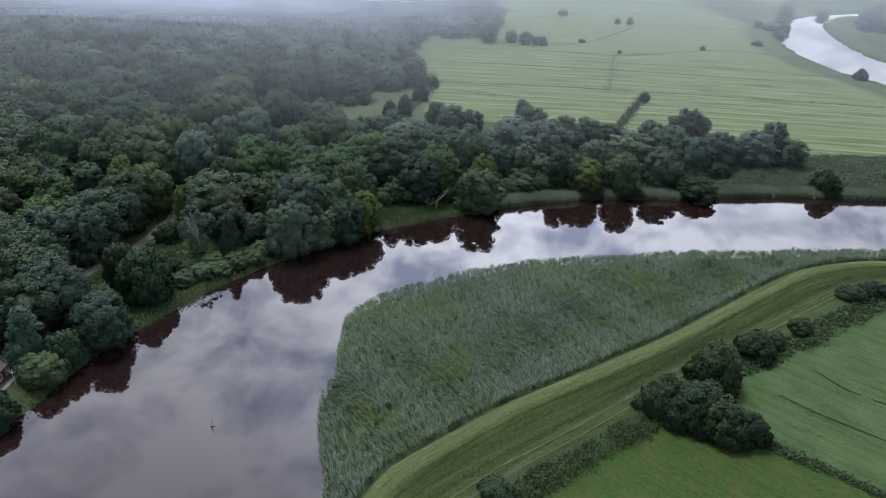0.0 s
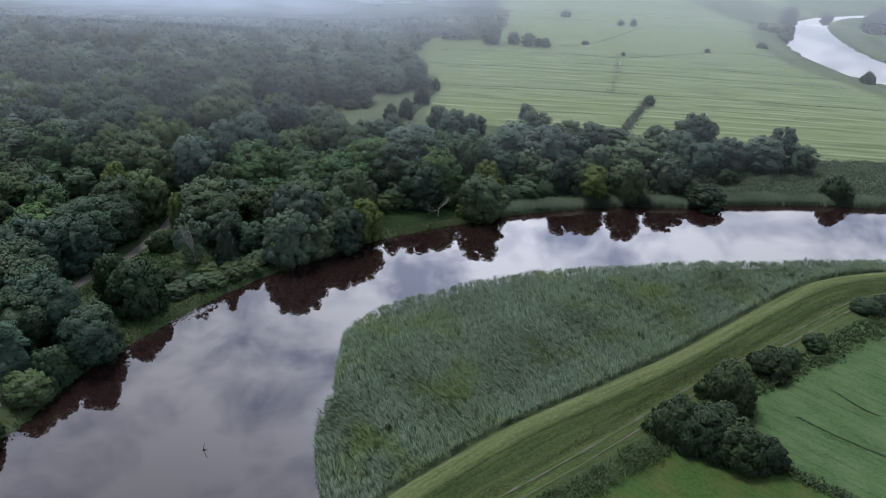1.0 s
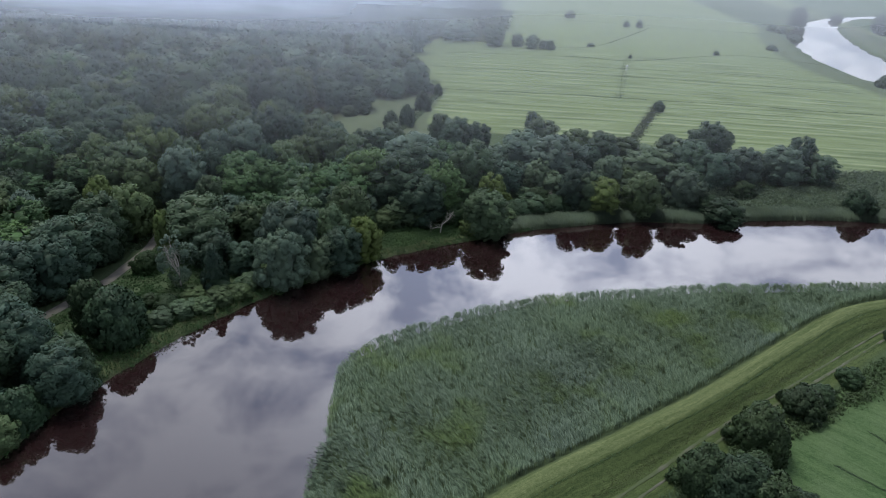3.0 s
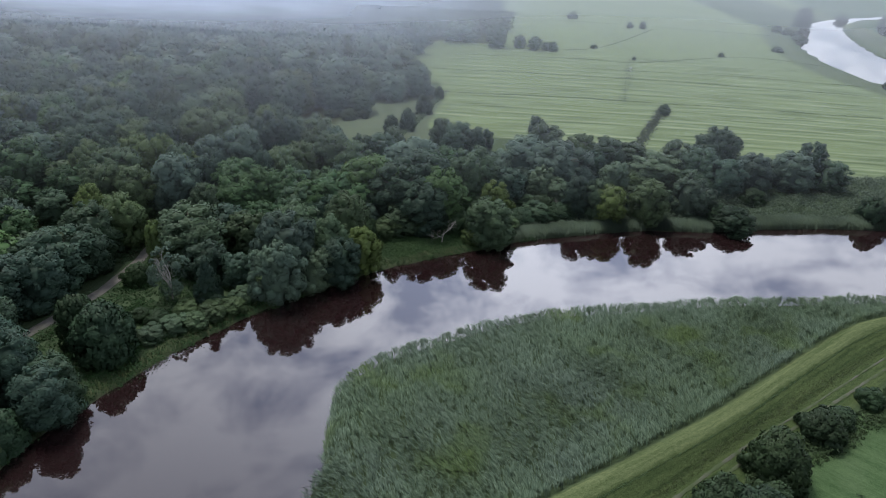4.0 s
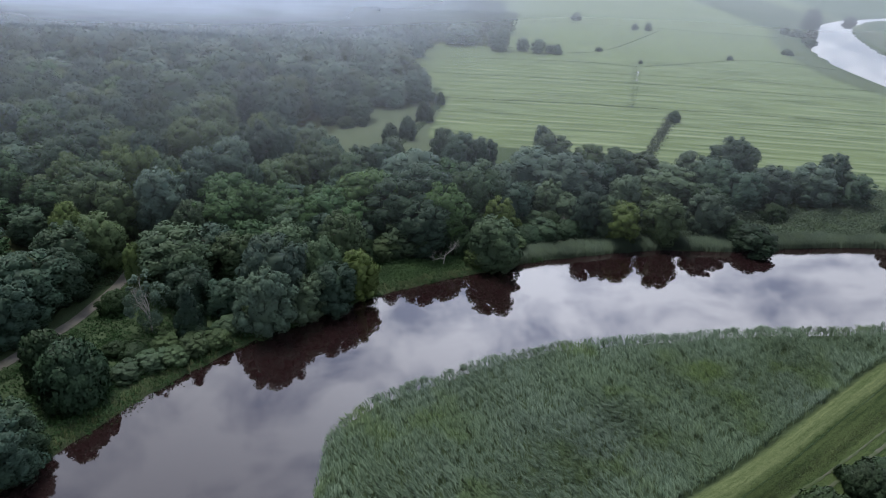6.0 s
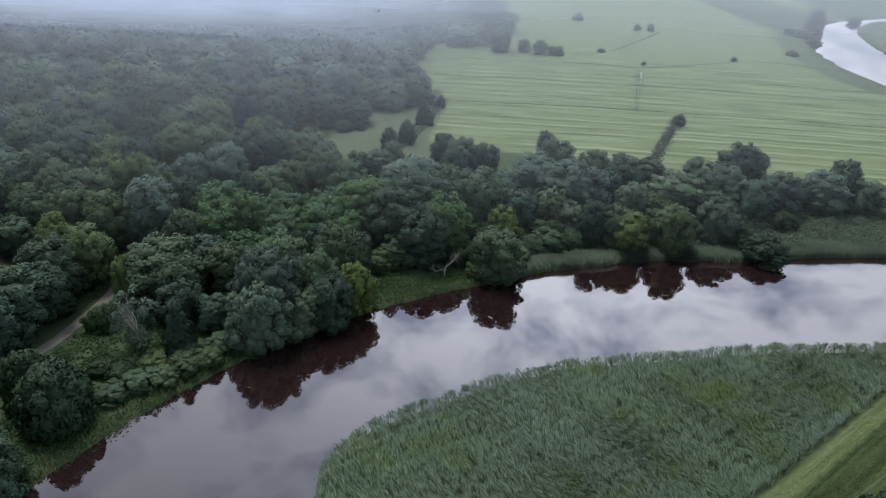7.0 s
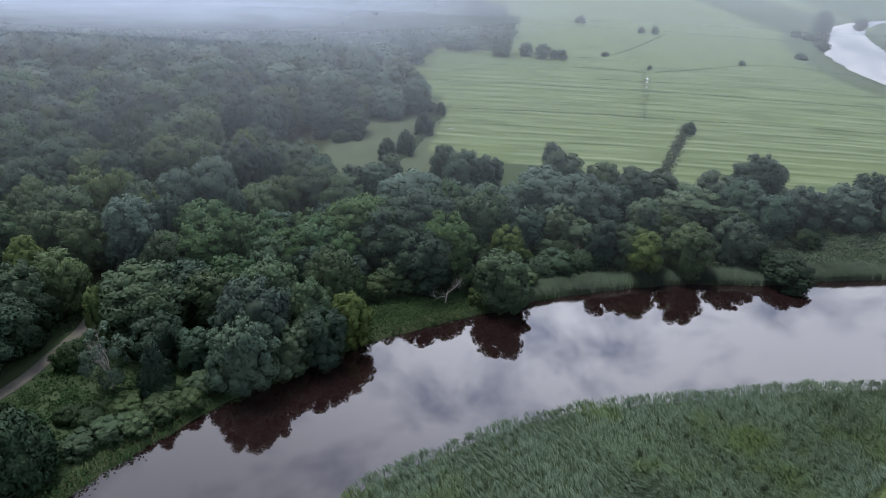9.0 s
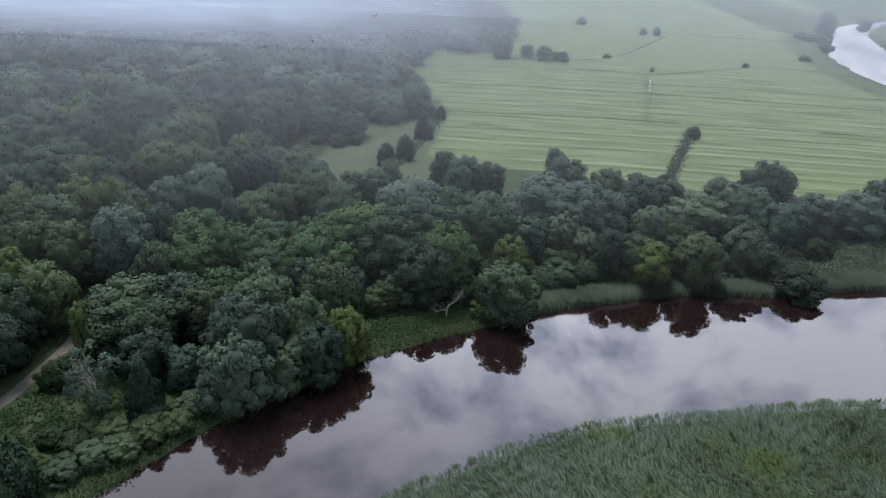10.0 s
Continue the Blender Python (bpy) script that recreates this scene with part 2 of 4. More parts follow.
# ---------- plan ----------
BANK_NORTH = [(-105, -120), (-88, -20), (-74, 40), (-66, 62), (-62.5, 76.8), (-59.3, 86.9), (-57.5, 94.7), (-54.7, 101.7), (-49.7, 110.5), (-43.9, 119.7),
              (-38.6, 126.8), (-32.9, 133.9), (-26.8, 139.2), (-17.2, 147.2), (-8.8, 153), (1.2, 158.6), (11.5, 163.2), (20, 168), (36, 172.6),
              (52.4, 176.3), (70, 177), (85.6, 180), (102.5, 181.6), (129.4, 181.5), (160, 187), (190, 206), (213, 245), (224, 290),
              (221.8, 340.5), (215.9, 365.8), (213.7, 398.6), (220.8, 451), (240.6, 512), (278.8, 571), (313.4, 605), (380.3, 639), (600, 730)]
BANK_SOUTH = [(60, -120), (10, -40), (-7, 20), (-11.5, 50), (-12.6, 63.7), (-15.6, 77.9), (-16.6, 85.8), (-15.2, 93.4), (-16.2, 101.9), (-15.2, 109.2),
              (-11.8, 114.6), (-6.6, 119.5), (0.5, 123.4), (6.6, 127.2), (14, 131), (25, 134.9), (44, 138.5), (61.6, 141.2), (85, 143.5), (108.8, 145.5),
              (140, 148), (190, 161), (232, 196), (256, 240), (266, 300), (262, 350), (255.6, 399), (257.5, 437.8), (271.5, 493.6), (292.6, 550),
              (322, 593), (370, 622), (600, 690)]
CREST = [(-30, -60), (-22, 20), (-13, 52), (-6.4, 63.9), (-3.5, 69), (4.3, 75.8), (13.1, 83), (22.9, 89.5), (33.8, 96.6), (46.3, 105.2),
         (61, 116.6), (78.2, 129.4), (86.6, 133.9), (94.1, 136.3), (103.7, 137.7), (135, 138.5), (190, 150), (245, 186), (275, 240), (285, 320)]
TRACK = [(-14, 40), (-3, 58), (4.3, 65.8), (9, 69.7), (12.4, 72.5), (21.5, 79), (31.8, 86.9), (47.8, 99.4), (57.3, 105.8), (72.9, 116.8),
         (81.6, 122.9), (90.5, 128.5), (100.6, 131.4), (130, 132.5), (190, 143)]
WOODPATH = [(-88, 92), (-79, 109), (-73.4, 120.4), (-69.6, 129.6), (-67, 136.5), (-65.8, 143.5), (-64.8, 152), (-66, 166), (-70, 185)]
WOODLAND = [(-88, 64), (-80, 104), (-79, 124), (-72.5, 146), (-62, 153), (-45, 152), (-22, 161), (3, 176), (28, 188), (60, 197), (100, 203),
            (116, 208), (112, 216), (60, 223), (25, 227), (2, 224), (-14, 224), (-34, 228), (-38, 250), (-33, 287), (-12, 303), (-8, 308), (-20, 383), (-3, 440),
            (26, 430), (36, 440), (26, 520), (10, 640), (-40, 760), (-480, 760), (-370, 560), (-230, 300), (-120, 110)]


CLEARING = [(-56, 252), (-47, 238), (-34, 230), (-12, 228), (0, 230), (-6, 262), (2, 318), (-6, 305), (-18, 297), (-29, 291), (-27, 270), (-42, 264), (-46, 282), (-54, 268)]


def densify(line, step=2.0):
    """A smooth line through the given points (Catmull-Rom), in even short steps."""
    p = np.array(line, float)
    p = np.vstack([2 * p[0] - p[1], p, 2 * p[-1] - p[-2]])
    out = []
    for a, b, c, d in zip(p, p[1:], p[2:], p[3:]):
        n = max(2, int(np.linalg.norm(c - b) / step))
        t = (np.arange(n) / n)[:, None]
        out.append(0.5 * (2 * b + (c - a) * t + (2 * a - 5 * b + 4 * c - d) * t**2 + (3 * b - a - 3 * c + d) * t**3))
    return np.vstack(out + [p[-2][None]])


def nearest(points, line):
    """Distance to a line and on which side of it (positive: to its right), for rows of points."""
    points, line = np.asarray(points, np.float32), np.asarray(line, np.float32)
    best, side = np.empty(len(points)), np.empty(len(points))
    last = len(line) - 1
    for k in range(0, len(points), 20000):
        p = points[k : k + 20000]
        near = ((p[:, None, 0] - line[None, :, 0]) ** 2 + (p[:, None, 1] - line[None, :, 1]) ** 2).argmin(1)
        found = np.full(len(p), 1e9)
        for first in (np.clip(near - 1, 0, last - 1), np.clip(near, 0, last - 1)):
            a, ab = line[first], line[first + 1] - line[first]
            t = np.clip(((p - a) * ab).sum(1) / (ab * ab).sum(1), 0, 1)
            off = p - (a + t[:, None] * ab)
            d = np.hypot(off[:, 0], off[:, 1])
            closer = d < found
            found[closer] = d[closer]
            side[k : k + 20000][closer] = np.sign(off[:, 0] * ab[:, 1] - off[:, 1] * ab[:, 0])[closer]
        best[k : k + 20000] = found
    return best, side


def inside(points, ring):
    points, ring = np.asarray(points, float), np.asarray(ring, float)
    hit = np.zeros(len(points), bool)
    for (x0, y0), (x1, y1) in zip(ring, np.roll(ring, -1, 0)):
        cross = (y0 > points[:, 1]) != (y1 > points[:, 1])
        with np.errstate(divide="ignore", invalid="ignore"):
            hit ^= cross & (points[:, 0] < (x1 - x0) * (points[:, 1] - y0) / (y1 - y0) + x0)
    return hit


def smooth(x, a, b):
    t = np.clip((x - a) / (b - a), 0, 1)
    return t * t * (3 - 2 * t)


north, south, crest_line, track_line, path_line = (densify(l) for l in (BANK_NORTH, BANK_SOUTH, CREST, TRACK, WOODPATH))
river_ring = np.vstack([north, south[::-1]])
WATER_LEVEL = -0.6


def wobble(p, scale, seed):
    """Cheap smooth unevenness in -1..1."""
    x, y = p[:, 0] / scale, p[:, 1] / scale
    return (np.sin(x * 1.7 + seed) * np.cos(y * 1.3 - seed) + np.sin(x * 0.7 - y * 1.1 + 2 * seed) + np.cos(x * 2.3 + y * 1.9 + seed) * 0.6) / 2.6


def survey(p):
    """Height of the ground and signed distances at rows of points: to the river (negative in it), and across the dike."""
    dn, _ = nearest(p, north)
    ds, _ = nearest(p, south)
    river = np.minimum(dn, ds) * np.where(inside(p, river_ring), -1, 1) + 0.5 * wobble(p, 3.0, 1.0)
    dc, side = nearest(p, crest_line)
    across = dc * side
    z = 0.12 * wobble(p, 9.0, 2.0)
    z = z * smooth(river, 0, 4) - 0.25 * (1 - smooth(river, 1.0, 9.0))
    dike = 1.85 * smooth(across, -3.0, 0.0) * (1 - smooth(across, 1.2, 6.2)) + 0.25 * smooth(across, 3, 6) * (1 - smooth(across, 10, 12.5))
    z = z + dike + np.where(river < 1.2, -2.4 * (1 - smooth(river, -2.5, 1.2)), 0)
    return z, river, across


def mesh_of(name, verts, faces, materials, smooth_faces=False, normals=None):
    """A mesh from arrays of corners and of equally sized faces."""
    verts, faces = np.asarray(verts, np.float32), np.asarray(faces, np.int32)
    me = bpy.data.meshes.new(name)
    me.vertices.add(len(verts))
    me.vertices.foreach_set("co", verts.ravel())
    n, k = faces.shape
    me.loops.add(n * k)
    me.loops.foreach_set("vertex_index", faces.ravel())
    me.polygons.add(n)
    me.polygons.foreach_set("loop_start", np.arange(0, n * k, k, dtype=np.int32))
    me.polygons.foreach_set("use_smooth", np.full(n, smooth_faces))
    for m in materials:
        me.materials.append(m)
    me.update(calc_edges=True)
    me.validate()
    if normals is not None:
        me.normals_split_custom_set_from_vertices(np.asarray(normals, np.float32).tolist())
    return me


def attribute(me, name, values):
    me.attributes.new(name, "FLOAT", "POINT").data.foreach_set("value", np.asarray(values, np.float32))


def thing(name, label, category, group="", kind="", at=None):
    ob = new(name)
    if at is not None:
        ob.matrix_basis = at
    return tagged(ob, label, category, group, kind)


def part_mesh(name, me, parent, label=""):
    ob = new(name, me)
    ob.parent = parent
    return tagged(ob, label)


def part(name, bm, mat, parent, label=""):
    me = bpy.data.meshes.new(name)
    bm.to_mesh(me)
    bm.free()
    me.materials.append(mat)
    return part_mesh(name, me, parent, label)


# ---------- ground, water, ways ----------
def spread(*stretches):
    return np.unique(np.concatenate([np.arange(a, b, s) for a, b, s in stretches]))


gx = spread((-4000, -600, 400), (-600, -120, 20), (-120, -90, 5), (-90, 130, 1.0), (130, 200, 2.5), (200, 420, 4), (420, 700, 25), (700, 4401, 400))
gy = spread((-4000, -150, 400), (-150, 50, 8), (50, 195, 1.0), (195, 320, 2.5), (320, 660, 4), (660, 900, 25), (900, 4401, 400))
mx, my = np.meshgrid(gx, gy)
flat = np.stack([mx.ravel(), my.ravel()], 1)
gz, river_d, across_d = survey(flat)
cols, rows_n = len(gx), len(gy)
ids = np.arange(cols * rows_n).reshape(rows_n, cols)
quads = np.stack([ids[:-1, :-1], ids[:-1, 1:], ids[1:, 1:], ids[1:, :-1]], -1).reshape(-1, 4)
ground_mesh = mesh_of("ground", np.column_stack([flat, gz]), quads, [GROUND], True)
in_wood = inside(flat, WOODLAND).astype(float)
edge_wood, _ = nearest(flat, np.array(WOODLAND + WOODLAND[:1], float))
wood_mask = np.where(in_wood > 0, smooth(edge_wood, 0, 4), 0)
landward = smooth(across_d, 11, 13)
x, y = flat[:, 0], flat[:, 1]
hedge_line = np.array([(34, 90), (51.2, 80.2), (64.3, 68.5), (110, 30)], float)
_, hedge_side = nearest(flat, hedge_line)
north_field = smooth(y + 0.30 * np.maximum(x - 60, -70) * (x < 60) + 0.27 * np.clip(x - 60, 0, 62), 236, 239) * smooth(river_d, 15, 25) * (x < 230) * np.where(y < 330, smooth(x + 14 - 0.17 * (y - 258), -2, 2), 1)
attribute(ground_mesh, "field", np.where(across_d > 0, 0, north_field) + np.where(x > 300, 1, 0) * (across_d < 0))
clearing = inside(flat, CLEARING).astype(float)
attribute(ground_mesh, "dry", np.maximum(clearing, 0.8 * smooth(river_d, 3, 8) * (1 - smooth(river_d, 14, 24)) * (y > 250)))
attribute(ground_mesh, "meadow", landward)
attribute(ground_mesh, "mown", landward * (hedge_side > 0))
across_d = across_d + 0.35 * wobble(flat, 1.3, 7.0)
attribute(ground_mesh, "dike", smooth(across_d, 0.5, 2.0) * (1 - smooth(across_d, 10, 12)))
attribute(ground_mesh, "crest", smooth(across_d, -2.0, -0.6) * (1 - smooth(across_d, 1.5, 2.3)))
attribute(ground_mesh, "wood", wood_mask)
attribute(ground_mesh, "slope", np.clip(across_d, -30, 40))
attribute(ground_mesh, "mud", 1 - smooth(river_d, -0.5, 1.0))
tagged(new("ground", ground_mesh), "green grassland with dike, mown fields and muddy banks", "ground", kind="structure")

water_mesh = mesh_of("water", [(-4000, -4000, WATER_LEVEL), (4400, -4000, WATER_LEVEL), (4400, 4400, WATER_LEVEL), (-4000, 4400, WATER_LEVEL)], [(0, 1, 2, 3)], [WATER])
tagged(new("water", water_mesh), "calm dark brown river reflecting the clouds", "water", kind="structure")


def ribbon(line, offset, width, lift, seed=0.0, crown=0.03, ragged=0.12):
    """A strip that follows the ground, slightly arched, with ragged edges."""
    d = np.gradient(line, axis=0)
    d /= np.linalg.norm(d, axis=1)[:, None]
    right = np.stack([d[:, 1], -d[:, 0]], 1)
    verts = []
    for k, (u, c) in enumerate(((-0.5, 0), (-0.2, crown), (0.2, crown), (0.5, 0))):
        jag = (ragged * wobble(line + k * 7.3, 1.1, seed) * (abs(u) > 0.3))[:, None]
        p = line + right * (offset + u * width + jag)
        z, _, _ = survey(p)
        verts.append(np.column_stack([p, z + lift + c]))
    v = np.stack(verts, 1)
    n = len(line)
    i = np.arange(n * 4).reshape(n, 4)
    f = np.stack([i[:-1, :-1], i[:-1, 1:], i[1:, 1:], i[1:, :-1]], -1).reshape(-1, 4)
    return v.reshape(-1, 3), f


near_track = densify(TRACK, 1.0)
for k, offset in enumerate((0.0, 1.65)):
    v, f = ribbon(near_track, offset, 0.42, 0.05, k + 1.0, 0.03, 0.2)
    tagged(new("track", mesh_of("track", v, f, [GRAVEL], True)), "pale gravel wheel rut along the foot of the dike", "track", "wheel ruts", "structure")
v, f = ribbon(densify(WOODPATH, 1.0), 0.0, 2.3, 0.06, 3.0)
tagged(new("path", mesh_of("path", v, f, [PATH_GRAVEL], True)), "pale gravel path into the wood", "path", kind="structure")


# ---------- growth ----------
def unit(v):
    return v / np.linalg.norm(v, axis=-1, keepdims=True)


def leaves(rng, pos, normal, size, slim=0.62, jitter=0.5):
    """Diamond leaf sprays at the given places, facing roughly along the given normals; triangles."""
    n = len(pos)
    nrm = unit(normal + jitter * rng.normal(size=(n, 3)))
    t = unit(np.cross(nrm, rng.normal(size=(n, 3))))
    b = np.cross(nrm, t)
    s = (size * rng.uniform(0.6, 1.35, n))[:, None]
    fold = nrm * s * 0.18
    v = np.stack([pos - t * s, pos + b * s * slim - fold, pos + t * s, pos - b * s * slim - fold], 1).reshape(-1, 3)
    i = np.arange(n)[:, None] * 4
    f = np.concatenate([i + [0, 2, 1], i + [0, 3, 2]])
    return v, f


bm = bmesh.new()
bmesh.ops.create_icosphere(bm, subdivisions=1, radius=1.08)
LUMP_V = np.array([v.co[:] for v in bm.verts])
LUMP_F = np.array([[v.index for v in f.verts] for f in bm.faces])
bm.free()


def join(pieces):
    vs, fs, n = [], [], 0
    for v, f in pieces:
        vs.append(v)
        fs.append(f + n)
        n += len(v)
    return np.vstack(vs), np.vstack(fs)


ASPECT = {"broad": 1.45, "olive": 1.35, "willow": 1.25, "yellow": 1.5, "green": 1.4, "cone": 1.6, "bush": 0.85, "oakbush": 0.75, "snag": 1.3}


PROFILE = {  # half-width of a crown at even steps of height, from its foot to its top
    "tree": (0.26, 0.37, 0.44, 0.48, 0.50, 0.50, 0.48, 0.44, 0.36, 0.20), "bush": (0.40, 0.46, 0.49, 0.50, 0.49, 0.47, 0.43, 0.37, 0.28, 0.13),
    "cone": (0.36, 0.45, 0.47, 0.45, 0.41, 0.35, 0.28, 0.21, 0.13, 0.05), "snag": (0.02, 0.04, 0.12, 0.30, 0.42, 0.48, 0.48, 0.42, 0.30, 0.12),
}


LOBES = {  # number of boughs, their half-width, how far sprays stick out, how much the boughs droop
    "broad": (64, 0.140, 0.15, 0.0), "olive": (56, 0.145, 0.25, 0.0), "willow": (70, 0.132, 0.15, 0.05), "yellow": (46, 0.145, 0.45, 0.0), "green": (60, 0.140, 0.6, 0.0),
    "cone": (48, 0.135, 0.5, 0.0), "bush": (44, 0.165, 0.3, 0.0), "oakbush": (56, 0.150, 0.3, 0.0), "snag": (30, 0.095, 0.4, 0.0),
}


def crown_geometry(seed, kind, count, leaf):
    """A crown for a tree one metre high and one wide: a dome of rounded boughs, each clothed in small leaf sprays."""
    rng = np.random.default_rng(seed)
    kind = kind.replace("wood_", "")
    tall = ASPECT[kind]
    shape = np.array(PROFILE[{"bush": "bush", "oakbush": "bush", "cone": "cone", "snag": "snag"}.get(kind, "tree")])
    phase = rng.uniform(0, 6.28, 4)
    number, size, stick, droop = LOBES[kind]
    if count < 1000:
        number, size = number // 2, size * 1.4

    def hull(z, a):
        """Half-width at a height (0..1) and bearing, with slow swellings."""
        swell = 1 + 0.13 * np.sin(2 * a + phase[0] + 2 * z) + 0.09 * np.sin(3 * a + phase[1] - 5 * z) + 0.06 * np.sin(9 * z + phase[2])
        return np.interp(z, np.linspace(0, 1, len(shape)), shape) * swell

    k = np.arange(number)
    z = 0.985 - 0.90 * ((k + rng.uniform(0, 1, number)) / number) ** 0.9
    a = 2.4 * k + rng.uniform(-0.7, 0.7, number)
    rad = size * rng.uniform(0.65, 1.45, number) * np.where(z > 0.9, 0.85, 1.0)
    out = np.maximum(0, hull(z, a) - rad * 0.75) * rng.uniform(0.84, 1.08, number)
    mid = np.column_stack([np.cos(a) * out, np.sin(a) * out, z * tall - rad * rng.uniform(0.4, 1.0, number)])
    heart = np.array([0, 0, 0.45 * tall])
    away = unit((mid - heart) / [1, 1, tall])
    # each bough carries smaller ones on its outer side
    twigs = 6 if count > 1000 else 3
    way = unit(rng.normal(size=(number, twigs, 3)) + 1.0 * away[:, None] + [0, 0, 0.35])
    small = rad[:, None] * rng.uniform(0.30, 0.55, (number, twigs))
    sub = mid[:, None] + way * (rad[:, None] * 0.98 - small * 0.35)[..., None]
    mids, rads = np.vstack([mid, sub.reshape(-1, 3)]), np.concatenate([rad, small.ravel()])
    aways = np.vstack([away, np.repeat(away, twigs, 0)])
    area = rads**2
    area[number:] *= 1.25
    pick = rng.choice(len(rads), count * 2, p=area / area.sum())
    d = unit(rng.normal(size=(count * 2, 3)) + 0.75 * aways[pick] + [0, 0, 0.3])
    reach = rng.uniform(0.88, 1.10, (len(pick), 1))
    pos = mids[pick] + rads[pick, None] * d * reach
    pos[:, 2] -= droop * rng.uniform(0, 1, len(pos)) * np.hypot(pos[:, 0], pos[:, 1])
    buried = np.zeros(len(pos), bool)
    for c, r in zip(mid, rad):
        buried |= ((pos - c) ** 2).sum(1) < 0.62 * r * r
    keep = np.flatnonzero(~buried & (pos[:, 2] > 0))[:count]
    pos, d, pick = pos[keep], d[keep], pick[keep]
    n = len(pos)
    nrm = unit(d + 0.32 * rng.normal(size=(n, 3)))
    along = unit(np.cross(nrm, rng.normal(size=(n, 3))))
    poke = (rng.uniform(0, 1, (n, 1)) < stick) * rng.uniform(0.4, 1.6, (n, 1))
    along = unit(along + poke * (d + [0, 0, 0.25]))
    cross = unit(np.cross(along, nrm))
    s = (leaf * rng.uniform(0.6, 1.4, n))[:, None]
    v = np.stack([pos + along * s * 1.1, pos - along * s * 0.6 + cross * s * 0.62, pos - along * s * 0.6 - cross * s * 0.62], 1).reshape(-1, 3)
    dome = unit(d * 0.8 + unit((pos - heart) / [1, 1, tall]) * 0.75 + [0, 0, 0.1] + 0.16 * rng.normal(size=(n, 3)))
    f = np.arange(n * 3).reshape(-1, 3)
    turned = (np.cross(along, cross) * dome).sum(1) < 0  # sprays face outwards
    f[turned] = f[turned][:, [0, 2, 1]]
    pieces = [(v, f)]
    normals = [np.repeat(dome, 3, 0)]
    stretch = np.array([1, 1, tall])
    if kind == "snag":
        return v / stretch, f, unit(normals[0] * stretch)
    # the shaded inside of the crown
    rings, sides = (7, 11) if count > 1000 else (4, 7)
    zz, aa = np.meshgrid(np.linspace(0.02, 0.70, rings), np.arange(sides) / sides * 6.2832, indexing="ij")
    rr = hull(zz, aa) * 0.52 * (1 + 0.08 * rng.normal(size=zz.shape))
    v = np.stack([np.cos(aa) * rr, np.sin(aa) * rr, zz * tall], -1).reshape(-1, 3)
    i = np.arange(rings * sides).reshape(rings, sides)
    j = np.roll(i, -1, 1)
    q = np.stack([i[:-1], j[:-1], j[1:], i[1:]], -1).reshape(-1, 4)
    cap = np.column_stack([i[-1], j[-1], np.full(sides, len(v))])
    v = np.vstack([v, [(0, 0, 0.76 * tall)]])
    pieces.append((v, np.concatenate([q[:, [0, 1, 2]], q[:, [0, 2, 3]], cap])))
    normals.append(unit(v * [1, 1, 0.2] + [0, 0, 1e-4]))
    for c, r in zip(mid, rad):
        pieces.append((c + LUMP_V * r * 0.68 * (1 + 0.10 * rng.normal(size=(len(LUMP_V), 1))), LUMP_F))
        normals.append(unit(LUMP_V))
    v, f = join(pieces)
    return v / stretch, f, unit(np.vstack(normals) * stretch)


def tube(points, radii, sides=7):
    """A tapered round branch along a line of points."""
    points = np.asarray(points, float)
    d = unit(np.gradient(points, axis=0))
    a = unit(np.cross(d, np.array([0.31, 0.87, 0.38])))
    b = np.cross(d, a)
    t = np.arange(sides) / sides * 2 * np.pi
    v = points[:, None] + np.asarray(radii)[:, None, None] * (np.cos(t)[None, :, None] * a[:, None] + np.sin(t)[None, :, None] * b[:, None])
    n = len(points)
    i = np.arange(n * sides).reshape(n, sides)
    j = np.roll(i, -1, 1)
    q = np.stack([i[:-1], j[:-1], j[1:], i[1:]], -1).reshape(-1, 4)
    f = np.concatenate([q[:, [0, 1, 2]], q[:, [0, 2, 3]]])
    return v.reshape(-1, 3), f


def trunk_geometry(seed):
    rng = np.random.default_rng(seed)
    h = np.linspace(-0.02, 0.62, 7)
    line = np.column_stack([0.012 * np.sin(h * 9 + seed), 0.012 * np.cos(h * 7 + seed), h])
    pieces = [tube(line, 0.034 * (1.25 - 1.45 * np.clip(h, 0, 1)) + 0.012 * np.exp(-h * 30))]
    for k in range(6):
        a, z0 = k * 1.9 + rng.uniform(0, 0.8), rng.uniform(0.2, 0.5)
        t = np.linspace(0, 1, 5)[:, None]
        end = np.array([math.cos(a) * 0.3, math.sin(a) * 0.3, z0 + rng.uniform(0.15, 0.3)])
        limb = np.array([0, 0, z0]) * (1 - t) + end * t + np.array([0, 0, 0.05]) * np.sin(t * np.pi)
        pieces.append(tube(limb, np.linspace(0.016, 0.005, 5), 5))
    return join(pieces)


def dead_geometry(seed, depth=5, spread_out=0.55):
    """A bare branching skeleton one metre high."""
    rng = np.random.default_rng(seed)
    pieces = []

    def grow(start, way, length, radius, level):
        t = np.linspace(0, 1, 5)[:, None]
        bend = unit(way + (0.35 if level else 0.1) * rng.normal(size=3))
        pts = start + length * (way * t * (1 - 0.5 * t) + bend * 0.5 * t * t)
        pieces.append(tube(pts, np.linspace(radius, radius * 0.55, 5), 6 if level < 2 else 4))
        if level < depth:
            for _ in range(3 if level else 4):
                out = unit(bend + spread_out * 1.5 * rng.normal(size=3) + [0, 0, 0.45])
                at = pts[rng.integers(2, 5)]
                grow(at, out, length * rng.uniform(0.55, 0.8), radius * 0.5, level + 1)

    grow(np.array([0, 0, -0.02]), np.array([0.04, 0.0, 1.0]), 0.42, 0.025, 0)
    return join(pieces)


